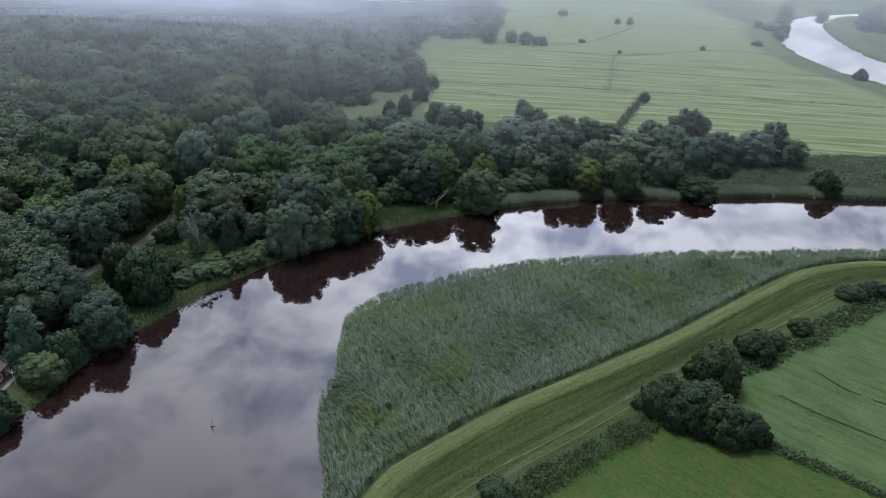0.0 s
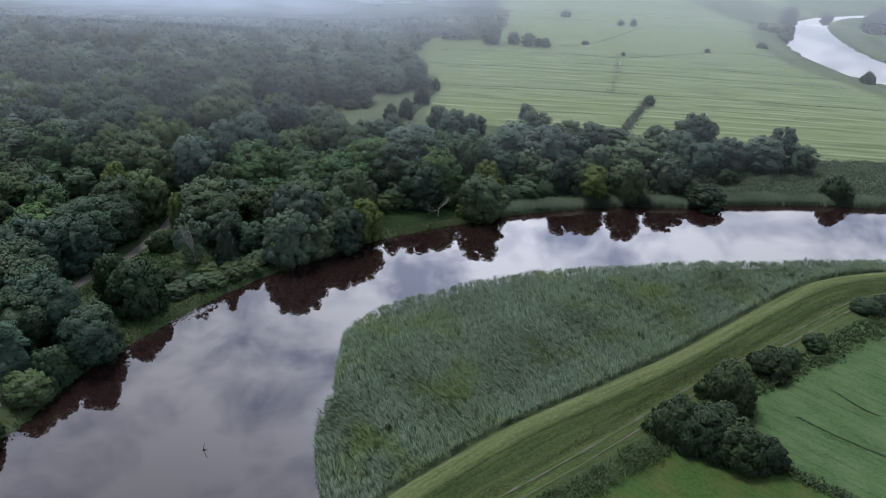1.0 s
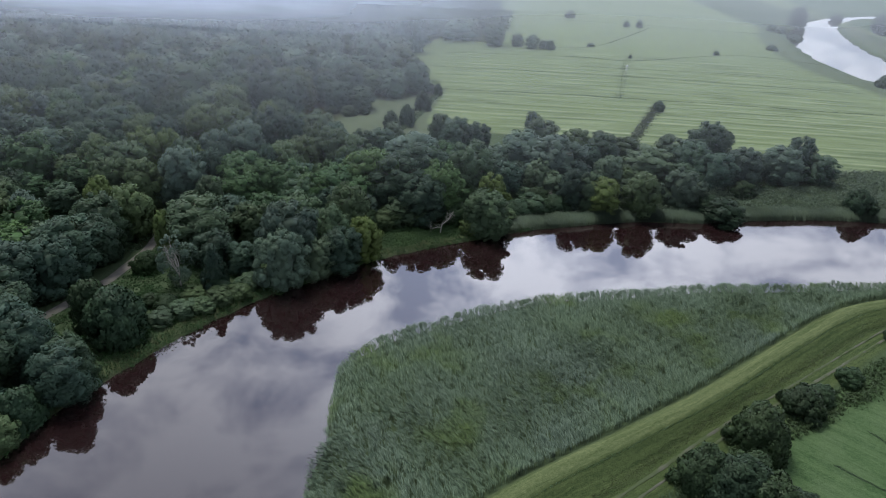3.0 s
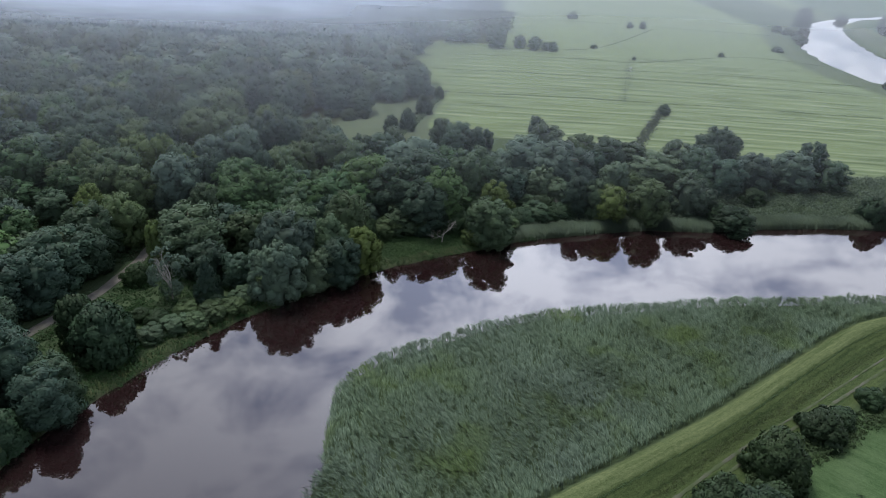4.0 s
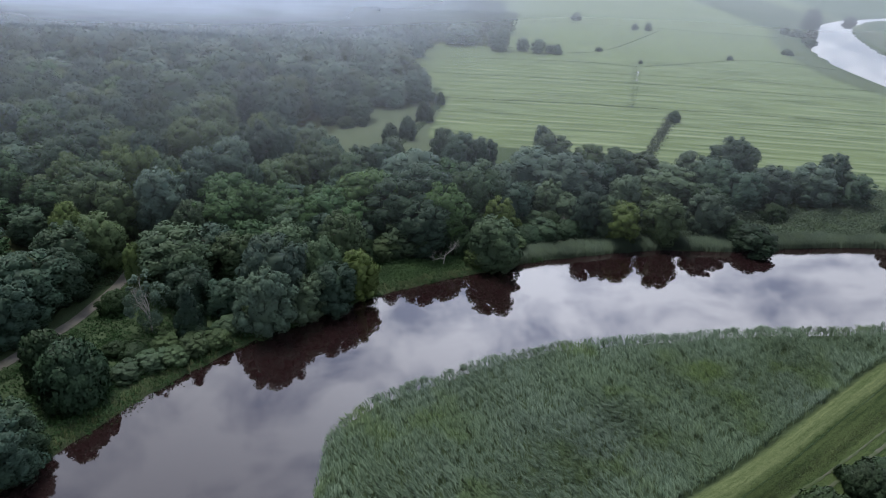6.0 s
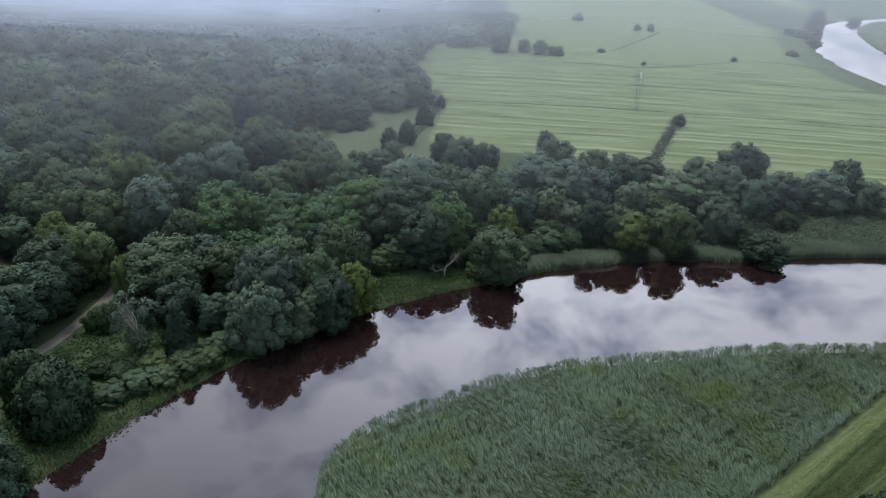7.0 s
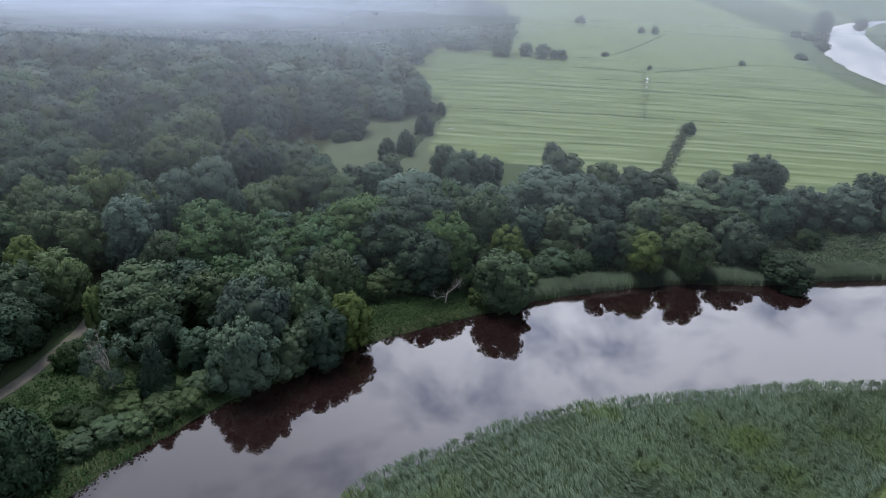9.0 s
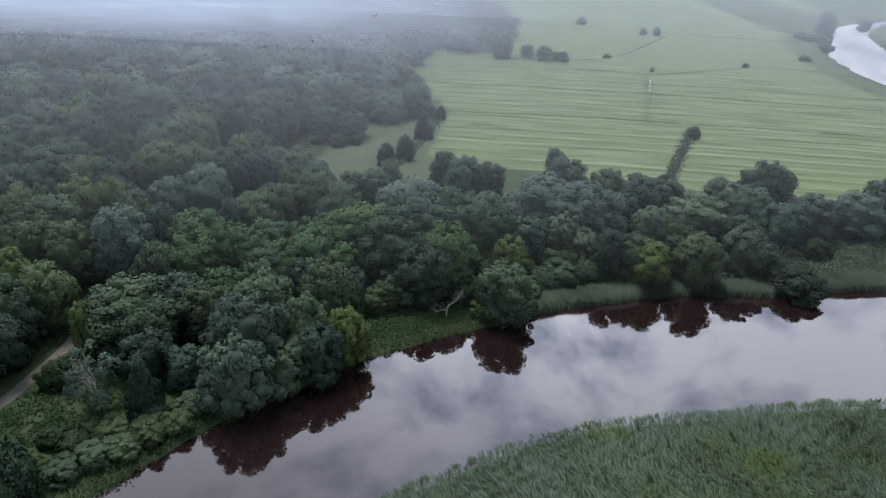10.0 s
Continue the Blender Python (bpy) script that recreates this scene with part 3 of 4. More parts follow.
VARIANTS = {}
for kind, number, count, leaf in (("broad", 6, 8200, 0.0235), ("olive", 5, 8200, 0.0235), ("willow", 5, 9000, 0.0215), ("yellow", 4, 6500, 0.024), ("green", 4, 8200, 0.0235),
                                  ("wood_broad", 7, 4300, 0.031), ("wood_olive", 5, 4300, 0.031), ("wood_willow", 4, 4600, 0.029), ("wood_green", 3, 4300, 0.031),
                                  ("cone", 1, 6000, 0.025), ("bush", 5, 4200, 0.034), ("oakbush", 4, 9000, 0.026), ("snag", 1, 4200, 0.020)):
    made = []
    for k in range(number):
        v, f, normal = crown_geometry(100 * len(VARIANTS) + k, kind, count, leaf)
        tv, tf = dead_geometry(5) if kind == "snag" else trunk_geometry(k + 3)
        made.append((mesh_of(kind + "_crown", v, f, [LEAF[kind]], True, normal), mesh_of(kind + "_trunk", tv, tf, [DEADWOOD if kind == "snag" else BARK], True)))
    VARIANTS[kind] = made

WORDS = {
    "broad": ("broadleaf_tree", "dark green broadleaf tree with a dense rounded crown", "tree"),
    "olive": ("broadleaf_tree", "olive green broadleaf tree with a lumpy crown", "tree"),
    "willow": ("willow_tree", "grey-green willow with a billowing crown", "tree"),
    "green": ("maple_tree", "fresh green maple with a spiky leafy crown", "tree"),
    "yellow": ("young_tree", "light yellow-green young tree among darker crowns", "tree"),
    "cone": ("alder_tree", "slim dark green alder tapering to its top", "tree"),
    "bush": ("bush", "dense dark green rounded bush", "bush"),
    "oakbush": ("hedge_bush", "large dense dark bush beside the meadow", "bush"),
    "snag": ("dying_tree", "half-bare tree with pale branches and thin leaves", "tree"),
}
for kind in ("broad", "olive", "willow", "green"):
    WORDS["wood_" + kind] = WORDS[kind]
planted = []
plant_rng = random.Random(11)


def plant(kind, x, y, height, radius, group=""):
    z = float(survey(np.array([[x, y]]))[0][0])
    crown, trunk = VARIANTS[kind][plant_rng.randrange(len(VARIANTS[kind]))]
    name, label, category = WORDS[kind]
    m = Matrix.LocRotScale((x, y, z - 0.05), Euler((0, 0, plant_rng.uniform(0, 6.28))), (radius * 2.1, radius * 2.1, height))
    ob = thing(name, label, category, group or ("bushes" if category == "bush" else "riverside trees"), at=m)
    part_mesh("trunk", trunk, ob)
    part_mesh("crown", crown, ob)
    planted.append((x, y, radius))
    return ob

plant("willow", -31.8, 137.6, 12.3, 4.6)
plant("willow", -30.9, 144.2, 15.6, 5.4)
plant("snag", -51.6, 134.6, 12.5, 4.2)
plant("broad", -10.1, 176.0, 15.0, 6.2)
plant("green", 0.3, 176.3, 14.0, 5.7)
plant("broad", -4.0, 170.4, 12.0, 5.0)
plant("broad", -34.0, 170.0, 11.0, 4.9)
plant("yellow", -59.4, 148.4, 11.0, 2.2)
plant("olive", -53.1, 151.6, 13.0, 7.2)
plant("broad", -48.0, 144.1, 9.0, 4.3)
plant("cone", -44.4, 134.3, 10.4, 2.7)
plant("bush", -60.8, 141.0, 4.2, 2.6)
plant("broad", -40.6, 141.9, 7.0, 3.1)
plant("olive", -32.4, 157.5, 12.0, 5.5)
plant("olive", -20.7, 158.8, 14.0, 4.5)
plant("olive", -23.2, 150.1, 12.1, 3.8)
plant("yellow", -16.4, 150.3, 10.3, 3.4)
plant("willow", -25.4, 142.4, 8.4, 4.0)
plant("broad", -20.6, 145.6, 9.6, 4.1)
plant("olive", 11.4, 166.0, 11.5, 5.2)
plant("yellow", 7.6, 164.7, 4.0, 2.1)
plant("willow", 24.4, 209.7, 12.6, 7.6)
plant("willow", 33.4, 202.0, 13.5, 8.0)
plant("willow", 31.2, 222.7, 13.5, 5.9)
plant("willow", 29.2, 225.3, 14.4, 3.7)
plant("broad", 48.6, 214.3, 11.7, 5.3)
plant("willow", 48.6, 201.3, 9.0, 4.0)
plant("willow", 61.5, 207.1, 9.9, 6.9)
plant("willow", 70.3, 215.1, 11.7, 5.7)
plant("broad", 84.2, 221.2, 14.4, 5.7)
plant("broad", 74.4, 209.2, 11.7, 5.9)
plant("broad", 79.5, 201.3, 10.8, 5.3)
plant("willow", 89.6, 207.2, 10.8, 5.5)
plant("willow", 102.1, 210.0, 10.8, 6.4)
plant("broad", 109.7, 214.5, 12.6, 4.4)
plant("olive", 52.9, 181.3, 11.5, 4.6)
plant("yellow", 42.9, 180.6, 10.0, 4.4)
plant("olive", 39.8, 182.6, 10.4, 3.6)
plant("broad", 35.3, 182.9, 11.0, 3.6)
plant("willow", 65.3, 186.6, 11.0, 4.8)
plant("bush", 74.3, 180.1, 5.0, 5.7)
plant("bush", 71.0, 183.6, 5.0, 3.6)
plant("broad", 17.8, 189.7, 10.0, 4.4)
plant("yellow", 13.9, 179.8, 10.0, 3.5)
plant("bush", 20.4, 177.3, 4.0, 4.1)
plant("broad", 24.1, 179.5, 5.0, 3.5)
plant("bush", 30.6, 181.7, 4.0, 3.6)
plant("broad", -74, 151, 13.0, 5.2)
plant("bush", -62.6, 120.5, 8.5, 3.4)
plant("bush", -56.4, 116.2, 10.0, 5.0)
plant("cone", -66.5, 93.5, 11.0, 4.2)
plant("broad", -57.6, 99.8, 9.2, 4.1)
plant("olive", -75.5, 109.6, 13.0, 6.8)
plant("broad", -65.5, 105.9, 11.0, 4.1)
plant("broad", -81, 126, 13.0, 6.4)
plant("broad", -74.5, 138, 13.0, 6.1)
plant("bush", 113.5, 185.8, 7.0, 3.4)
plant("oakbush", 38.2, 85.2, 5.8, 3.7)
plant("oakbush", 42.0, 83.2, 6.4, 4.0)
plant("oakbush", 45.6, 80.6, 5.7, 3.8)
plant("oakbush", 48.8, 79.4, 4.6, 2.9)
plant("oakbush", 48.9, 93.2, 7.1, 4.2)
plant("oakbush", 59.6, 101.8, 4.0, 3.3)
plant("bush", 10.3, 66.3, 2.5, 2.3)
plant("broad", 41.9, 424.3, 7.0, 3.2)
plant("broad", 49.7, 418.3, 7.8, 3.4)
plant("broad", 56.4, 419.1, 4.7, 2.4)
plant("broad", 60.1, 416.5, 5.5, 2.4)
plant("broad", 28.1, 424.2, 13.0, 5.8)
plant("broad", 264.2, 553.2, 14.0, 6.1)
plant("bush", 235.9, 512.7, 4.7, 4.4)
plant("bush", 232.3, 522.8, 4.7, 3.5)
plant("broad", 317.0, 598.1, 7.0, 4.2)
plant("bush", 197.8, 440.9, 3.1, 3.0)
plant("bush", 232.9, 489.0, 4.7, 4.7)
plant("bush", 212.5, 347.9, 5.0, 3.4)
plant("bush", 93.0, 553.2, 5.5, 3.1)
plant("bush", 126.9, 516.4, 3.9, 1.9)
plant("bush", 135.6, 515.2, 4.7, 2.4)
plant("bush", 156.2, 418.4, 2.3, 1.7)
plant("bush", 86.0, 430.6, 2.3, 1.9)
plant("bush", 101.8, 398.7, 2.0, 1.0)
plant("bush", 87.3, 288.1, 4.0, 2.2)
plant("bush", -2.4, 301.0, 5.0, 1.7)
plant("bush", -8.0, 276.9, 7.0, 2.8)
plant("bush", -12.8, 255.7, 7.0, 2.8)
plant("bush", -18.0, 250.2, 6.0, 2.7)
plant("bush", 63.7, 240.2, 3.0, 2.5)

# the crowns of the wood that stand out singly
plant("broad", -104.9, 259.8, 16.0, 7.3)
plant("broad", -93.6, 266.9, 17.0, 9.3)
plant("olive", -71.5, 243.7, 15.0, 4.9)
plant("yellow", -57.1, 233.6, 13.0, 3.9)
plant("broad", -65.1, 263.9, 16.0, 5.7)
plant("broad", -57.1, 263.6, 16.0, 6.0)
plant("broad", -55.5, 287.6, 17.0, 6.6)
plant("olive", -91.2, 244.3, 15.0, 4.4)
plant("olive", -80.6, 234.6, 14.0, 4.4)
plant("broad", -109.5, 241.9, 15.0, 5.2)
plant("broad", -101.3, 238.2, 15.0, 4.8)
plant("broad", -118.8, 237.8, 15.0, 5.4)
plant("broad", -107.5, 229.0, 15.0, 4.8)
plant("olive", -99.7, 224.4, 14.0, 5.3)
plant("broad", -85.9, 228.6, 14.0, 4.6)
plant("broad", -98.5, 212.7, 15.0, 5.9)
plant("olive", -73.1, 219.3, 15.0, 6.1)
plant("olive", -64.0, 217.9, 15.0, 5.7)
plant("broad", -53.5, 216.2, 15.0, 5.7)
plant("broad", -45.3, 217.4, 14.0, 3.9)
plant("willow", -56.1, 202.3, 15.0, 5.9)
plant("olive", -87.6, 208.6, 14.0, 5.2)
plant("broad", -81.8, 208.4, 14.0, 4.6)
plant("broad", -98.1, 198.1, 15.0, 5.4)
plant("willow", -62.6, 197.2, 14.0, 4.9)
plant("yellow", -80.9, 192.4, 15.0, 5.2)
plant("yellow", -74.7, 194.4, 15.0, 3.5)
plant("olive", -90.9, 187.5, 14.0, 4.8)
plant("broad", -88.9, 194.5, 13.0, 3.3)
plant("broad", -68.3, 191.2, 13.0, 4.4)
plant("olive", -82.4, 183.4, 14.0, 5.9)
plant("willow", -65.2, 177.0, 15.0, 6.1)
plant("yellow", -65.1, 187.3, 12.0, 2.9)
plant("broad", -59.6, 183.8, 13.0, 3.8)
plant("green", -50.3, 180.1, 14.0, 6.0)
plant("broad", -45.5, 185.7, 14.0, 2.6)
plant("olive", -81.8, 172.3, 14.0, 4.4)
plant("olive", -74.4, 173.5, 13.0, 4.9)
plant("green", -49.6, 172.3, 12.0, 5.5)
plant("green", -43.7, 176.0, 13.0, 4.5)
plant("green", -37.9, 176.5, 13.0, 5.0)
plant("yellow", -80.2, 164.0, 12.0, 3.3)
plant("green", -31.4, 171.1, 12.0, 4.6)
plant("olive", -54.7, 165.9, 12.0, 3.4)
plant("willow", -38.1, 224.1, 13.0, 5.4)
plant("broad", -0.8, 225.2, 13.0, 3.3)
plant("broad", 4.3, 220.6, 13.0, 5.0)
plant("broad", 11.1, 220.2, 12.0, 3.8)
plant("olive", -37.3, 210.7, 13.0, 4.2)
plant("olive", -31.6, 205.6, 13.0, 5.4)
plant("olive", -24.8, 201.3, 12.0, 4.8)
plant("broad", -18.4, 216.4, 10.0, 4.6)
plant("broad", -23.5, 214.7, 10.0, 3.7)
plant("willow", -8.3, 204.3, 13.0, 7.3)
plant("olive", -38.9, 197.4, 13.0, 4.6)
plant("olive", -42.3, 191.5, 13.0, 5.0)
plant("green", -17.2, 182.3, 15.0, 6.8)
plant("broad", -4.7, 184.4, 16.0, 6.9)
plant("broad", 8.1, 189.6, 15.0, 5.9)
plant("yellow", -24.2, 186.9, 11.0, 2.2)
plant("green", -26.1, 177.1, 12.0, 5.0)
plant("broad", -37, 285, 14.2, 5.3)
plant("broad", -40, 275, 10.2, 5.0)
plant("broad", -31.5, 275, 9.0, 5.0)
plant("broad", -12, 306, 12.2, 6.6)
plant("broad", -21.5, 305, 10.2, 7.2)
plant("broad", -31, 300, 9.5, 6.2)
plant("broad", -47, 285, 11.0, 6.2)
plant("bush", -35.0, 267.5, 3.2, 3.4)
plant("bush", -41.5, 268.5, 2.6, 2.4)
plant("bush", -30.0, 268.5, 2.8, 2.2)

plant("broad", -72.0, 108.0, 12.0, 5.6)
plant("broad", -77.5, 116.0, 13.0, 6.0)
plant("broad", -70.5, 101.0, 11.0, 5.0)
plant("broad", -83.0, 105.0, 13.0, 6.0)
plant("broad", -72.3, 143.5, 11.5, 4.6)
plant("broad", -74.8, 131.0, 12.0, 4.8)
plant("olive", -70.8, 157.5, 12.5, 4.6)
plant("broad", -76.0, 97.0, 11.0, 5.2)
plant("olive", -62.0, 88.5, 5.0, 3.0)
plant("bush", -60.4, 93.5, 6.0, 3.0)
plant("broad", -58.2, 103.5, 8.5, 3.8)
plant("bush", -64.5, 79.0, 5.0, 3.2)
plant("oakbush", 44.5, 85.5, 5.2, 3.1)
plant("oakbush", 63.5, 104.5, 2.9, 2.4)
plant("oakbush", 88.5, 123.5, 2.4, 2.5)
plant("oakbush", 94.0, 125.6, 2.4, 2.5)
plant("oakbush", 100.5, 126.8, 2.4, 2.5)
plant("bush", 71.5, 110.0, 2.6, 2.2)

EDGE = [(-86, 95), (-78, 124), (-72, 146), (-62, 153), (-45, 152), (-22, 161), (3, 176), (28, 188), (60, 197), (100, 203), (100, 212), (60, 207), (25, 199), (-2, 187), (-25, 173), (-46, 164), (-66, 166), (-80, 150), (-92, 120)]

# the wood: single trees where it stands near, one far canopy behind
fill = np.random.default_rng(21)


def scatter(ring, step, y0, y1, gap):
    """Places in a ring, at least a gap from what stands already."""
    ring = np.asarray(ring, float)
    taken = [(x, y, r) for x, y, r in planted]
    xs, ys = np.meshgrid(np.arange(ring[:, 0].min(), ring[:, 0].max(), step), np.arange(y0, y1, step))
    p = np.stack([xs.ravel(), ys.ravel()], 1) + fill.uniform(-0.42, 0.42, (xs.size, 2)) * step
    p = p[inside(p, ring) & ~inside(p, CLEARING)]
    p = p[nearest(p, path_line)[0] > 7.5]
    left_edge = -68 - 0.60 * (p[:, 1] - 50)
    p = p[p[:, 0] > left_edge]
    t = np.array(taken)
    far_enough = np.hypot(p[:, None, 0] - t[None, :, 0], p[:, None, 1] - t[None, :, 1]) > t[None, :, 2] * 0.75 + gap
    return p[far_enough.all(1)]


for x, y in scatter(WOODLAND, 9.0, 95, 300, 2.2):
    kind = fill.choice(["wood_broad", "wood_olive", "wood_willow", "wood_green"], p=[0.45, 0.28, 0.13, 0.14])
    deep = y > 245 or x < -108
    tall = fill.uniform(11.5, 16.5) if deep else fill.uniform(6.5, 10.5)
    plant(str(kind), float(x), float(y), float(tall), float(fill.uniform(4.6, 7.4) if deep else fill.uniform(3.4, 5.0)), "trees of the wood")

for x, y in scatter(EDGE, 6.0, 95, 212, 0.6):
    plant("bush" if fill.random() < 0.6 else "olive", float(x), float(y), float(fill.uniform(3.0, 6.0)), float(fill.uniform(2.2, 3.4)), "undergrowth bushes")

low_crowns = [crown_geometry(900 + k, ("broad", "olive", "willow")[k % 3], 620, 0.066) for k in range(6)]
pieces, canopy = [[], [], []], [[], [], []]
for x, y in np.vstack([scatter(WOODLAND, 13.0, 300, 400, 2.2), scatter(WOODLAND, 17.0, 402, 720, 2.2)]):
    k = int(fill.integers(6))
    v, f, normal = low_crowns[k]
    a = fill.uniform(0, 6.28)
    r, h = fill.uniform(5.6, 10.0) * (1.95 if y < 400 else 2.3), fill.uniform(10.0, 20.0)
    turn = np.array([[math.cos(a), -math.sin(a)], [math.sin(a), math.cos(a)]])
    w = v.copy()
    w[:, :2] = v[:, :2] @ turn.T * r + [x, y]
    w[:, 2] = v[:, 2] * h
    pieces[k % 3].append((w, f))
    wn = normal / [r, r, h]
    wn[:, :2] = wn[:, :2] @ turn.T
    canopy[k % 3].append(unit(wn))
for kind, some, normals in zip(("broad", "olive", "willow"), pieces, canopy):
    v, f = join(some)
    tagged(new("forest", mesh_of("forest", v, f, [LEAF[kind]], True, np.vstack(normals))), "dense deciduous forest canopy fading into the mist", "forest", kind="stuff")


# ---------- reeds and herbs ----------
def blades(rng, p, height, width, lean, start=0.0):
    """Reed stalks with bent leaf tips: two quads each, cut into triangles."""
    n = len(p)
    z, _, _ = survey(p)
    h = height * rng.uniform(0.72, 1.22, n) * (1 + 0.12 * wobble(p, 1.5, 5.0) + 0.16 * wobble(p, 0.45, 9.0))
    drift = 2.5 + 0.9 * wobble(p, 6.0, 3.0)
    gust = np.column_stack([np.cos(drift), np.sin(drift)])
    tip = gust * (lean * h)[:, None] * rng.uniform(0.3, 1.3, (n, 1)) + rng.normal(scale=0.16, size=(n, 2))
    a = rng.uniform(-1.4, 1.4, n)
    side = np.column_stack([np.cos(a), np.sin(a), np.zeros(n)])
    w = (width * rng.uniform(0.6, 1.4, n))[:, None]
    base = start * h * rng.uniform(0.7, 1.15, n)
    root = np.column_stack([p, z - 0.1 + base])
    mid = root + np.column_stack([tip * 0.4, (h - base) * 0.62])
    end = root + np.column_stack([tip * 1.3, h - base])
    v = np.stack([root - side * w * 0.5, root + side * w * 0.5, mid + side * w, mid - side * w, end], 1).reshape(-1, 3)
    i = np.arange(n)[:, None] * 5
    nod = unit(np.column_stack([0.3 * gust + rng.normal(scale=0.14, size=(n, 2)), np.full(n, 0.9)]))
    return v, np.concatenate([i + [0, 1, 2], i + [0, 2, 3], i + [3, 2, 4]]), np.repeat(nod, 5, 0)


grow = np.random.default_rng(5)
reed_ring = np.vstack([south[(south[:, 1] > 45) & (south[:, 0] < 150) & (south[:, 1] < 152)], crest_line[(crest_line[:, 1] > 45) & (crest_line[:, 0] < 150) & (crest_line[:, 1] < 152)][::-1]])
p = grow.uniform((-20, 45), (150, 152), (70000, 2))
p = (p[None] + grow.normal(scale=0.21, size=(12, 70000, 2))).reshape(-1, 2)
p = p[inside(p, reed_ring)]
_, rd, ac = survey(p)
p = p[(ac < -1.8 + 0.6 * wobble(p, 2.0, 4.0)) & (rd > 0.1 - 0.0)]
k = len(p) // 8
stalks, plumes = blades(grow, p[:k], 1.8, 0.036, 0.14), blades(grow, p[k:], 1.95, 0.050, 0.22, 0.80)
v, f = join([stalks[:2], plumes[:2]])
tagged(new("reed_bed", mesh_of("reed_bed", v, f, [REED], True, np.vstack([stalks[2], plumes[2]]))), "wide bed of tall grey-green reeds beside the river", "reeds", kind="stuff")

p = grow.uniform((10, 160), (160, 200), (430000, 2))
bank_y = np.interp(p[:, 0], *north[(north[:, 0] > 0) & (north[:, 1] < 200)].T)
p = p[(p[:, 1] > bank_y - 3) & (p[:, 1] < bank_y + 8)]
_, rd, _ = survey(p)
p = p[~inside(p, river_ring) & (rd < 4.2 + 1.3 * wobble(p, 5.0, 6.0)) & (rd > 0.0)]
v, f, normal = blades(grow, p, 1.9, 0.05, 0.5)
tagged(new("bank_reeds", mesh_of("bank_reeds", v, f, [LEAF["sedge"]], True, normal)), "strip of grey-green reeds along the river bank", "reeds", kind="stuff")


def herb_patch(name, label, ring, tries, size, leaf, mat, rule, sprays=14, tall=0.8, lumpy=0.5):
    """Low leafy growth: many small tufts of leaf sprays over an area."""
    ring = np.asarray(ring, float)
    p = grow.uniform(ring.min(0), ring.max(0), (tries, 2))
    p = p[inside(p, ring)]
    z, rd, ac = survey(p)
    keep = rule(p, rd, ac)
    p, z = p[keep], z[keep]
    n = len(p)
    big = size * grow.uniform(0.5, 1.5, n) * np.maximum(0.35, 1 + lumpy * (wobble(p, 6.0, 8.0) + wobble(p, 1.9, 5.0)))
    d = unit(grow.normal(size=(n, sprays, 3)) * [1, 1, 0.8] + [0, 0, 0.45])
    d[..., 2] = np.abs(d[..., 2])
    pos = np.column_stack([p, z])[:, None] + d * big[:, None, None] * [1, 1, tall]
    v, f = leaves(grow, pos.reshape(-1, 3), d.reshape(-1, 3) + [0, 0, 0.3], leaf, 0.5, 0.55)
    tagged(new(name, mesh_of(name, v, f, [mat])), label, "undergrowth", kind="stuff")


BANKSIDE = [(-90, 60), (-60, 60), (-50, 105), (-25, 138), (0, 155), (25, 168), (30, 186), (0, 176), (-22, 163), (-45, 155), (-63, 153), (-66, 140), (-72, 118), (-80, 100)]
herb_patch("bank_herbs", "lush green herbs and brambles on the river bank", BANKSIDE, 32000, 0.66, 0.19, LEAF["herb"], lumpy=0.9, rule=lambda p, rd, ac: (rd > 0.2) & (nearest(p, path_line)[0] > 2.2) & (wobble(p, 7, 3) + 0.25 * wobble(p, 2, 1) > -0.9) & ~((np.abs(p[:, 0] + 66) < 5) & (p[:, 1] < 93)))
p = grow.uniform((-95, 55), (32, 190), (150000, 2))
p = p[nearest(p, north[::2])[0] < 5]
_, rd, ac = survey(p)
p = p[~inside(p, river_ring) & (rd < 2.4 + 0.8 * wobble(p, 4.0, 2.0)) & (rd > 0.0) & (p[:, 0] < 12) & (ac < -12)]
v, f, normal = blades(grow, p, 1.0, 0.05, 0.5)
tagged(new("bank_sedge", mesh_of("bank_sedge", v, f, [LEAF["bank"]], True, normal)), "pale tufts of sedge hanging over the bank edge", "sedge", kind="stuff")
herb_patch("wood_floor_growth", "dark brambles and ferns under the edge of the wood", EDGE, 26000, 0.8, 0.26, LEAF["ditch"], lambda p, rd, ac: nearest(p, path_line)[0] > 1.9)
FERNS = [(-19, 149), (-8, 155), (2, 160.5), (9, 164), (8, 170), (-2, 168.5), (-10, 164.5), (-20, 157)]
herb_patch("bank_ferns", "bright green bed of ferns and nettles on the bank", FERNS, 5200, 0.7, 0.2, leaf_material("leaf_fern", (0.040, 0.076, 0.030)), lambda p, rd, ac: rd > 0.8, 14, 0.9, 1.0)
MARSH = [(12, 165), (60, 176), (160, 182), (185, 205), (150, 222), (118, 219), (112, 205), (70, 198), (30, 188)]
herb_patch("marsh_growth", "rough grey-green marsh growth behind the reeds", MARSH, 22000, 0.95, 0.24, leaf_material("leaf_marsh", (0.094, 0.134, 0.090), 1.3, 0.4), lambda p, rd, ac: rd > 2.5, 12, 1.0, 1.3)
DITCH = [(6, 60), (14, 70), (24, 77), (36, 86), (50, 97), (62, 104), (84, 119), (100, 127.5), (112, 129), (112, 126), (100, 123.5), (86, 114), (64, 100), (52, 93), (38, 82), (26, 74), (16, 66), (9, 58)]
ring = np.asarray(DITCH, float)
p = grow.uniform(ring.min(0), ring.max(0), (110000, 2))
p = p[inside(p, ring)]
ac = survey(p)[2]
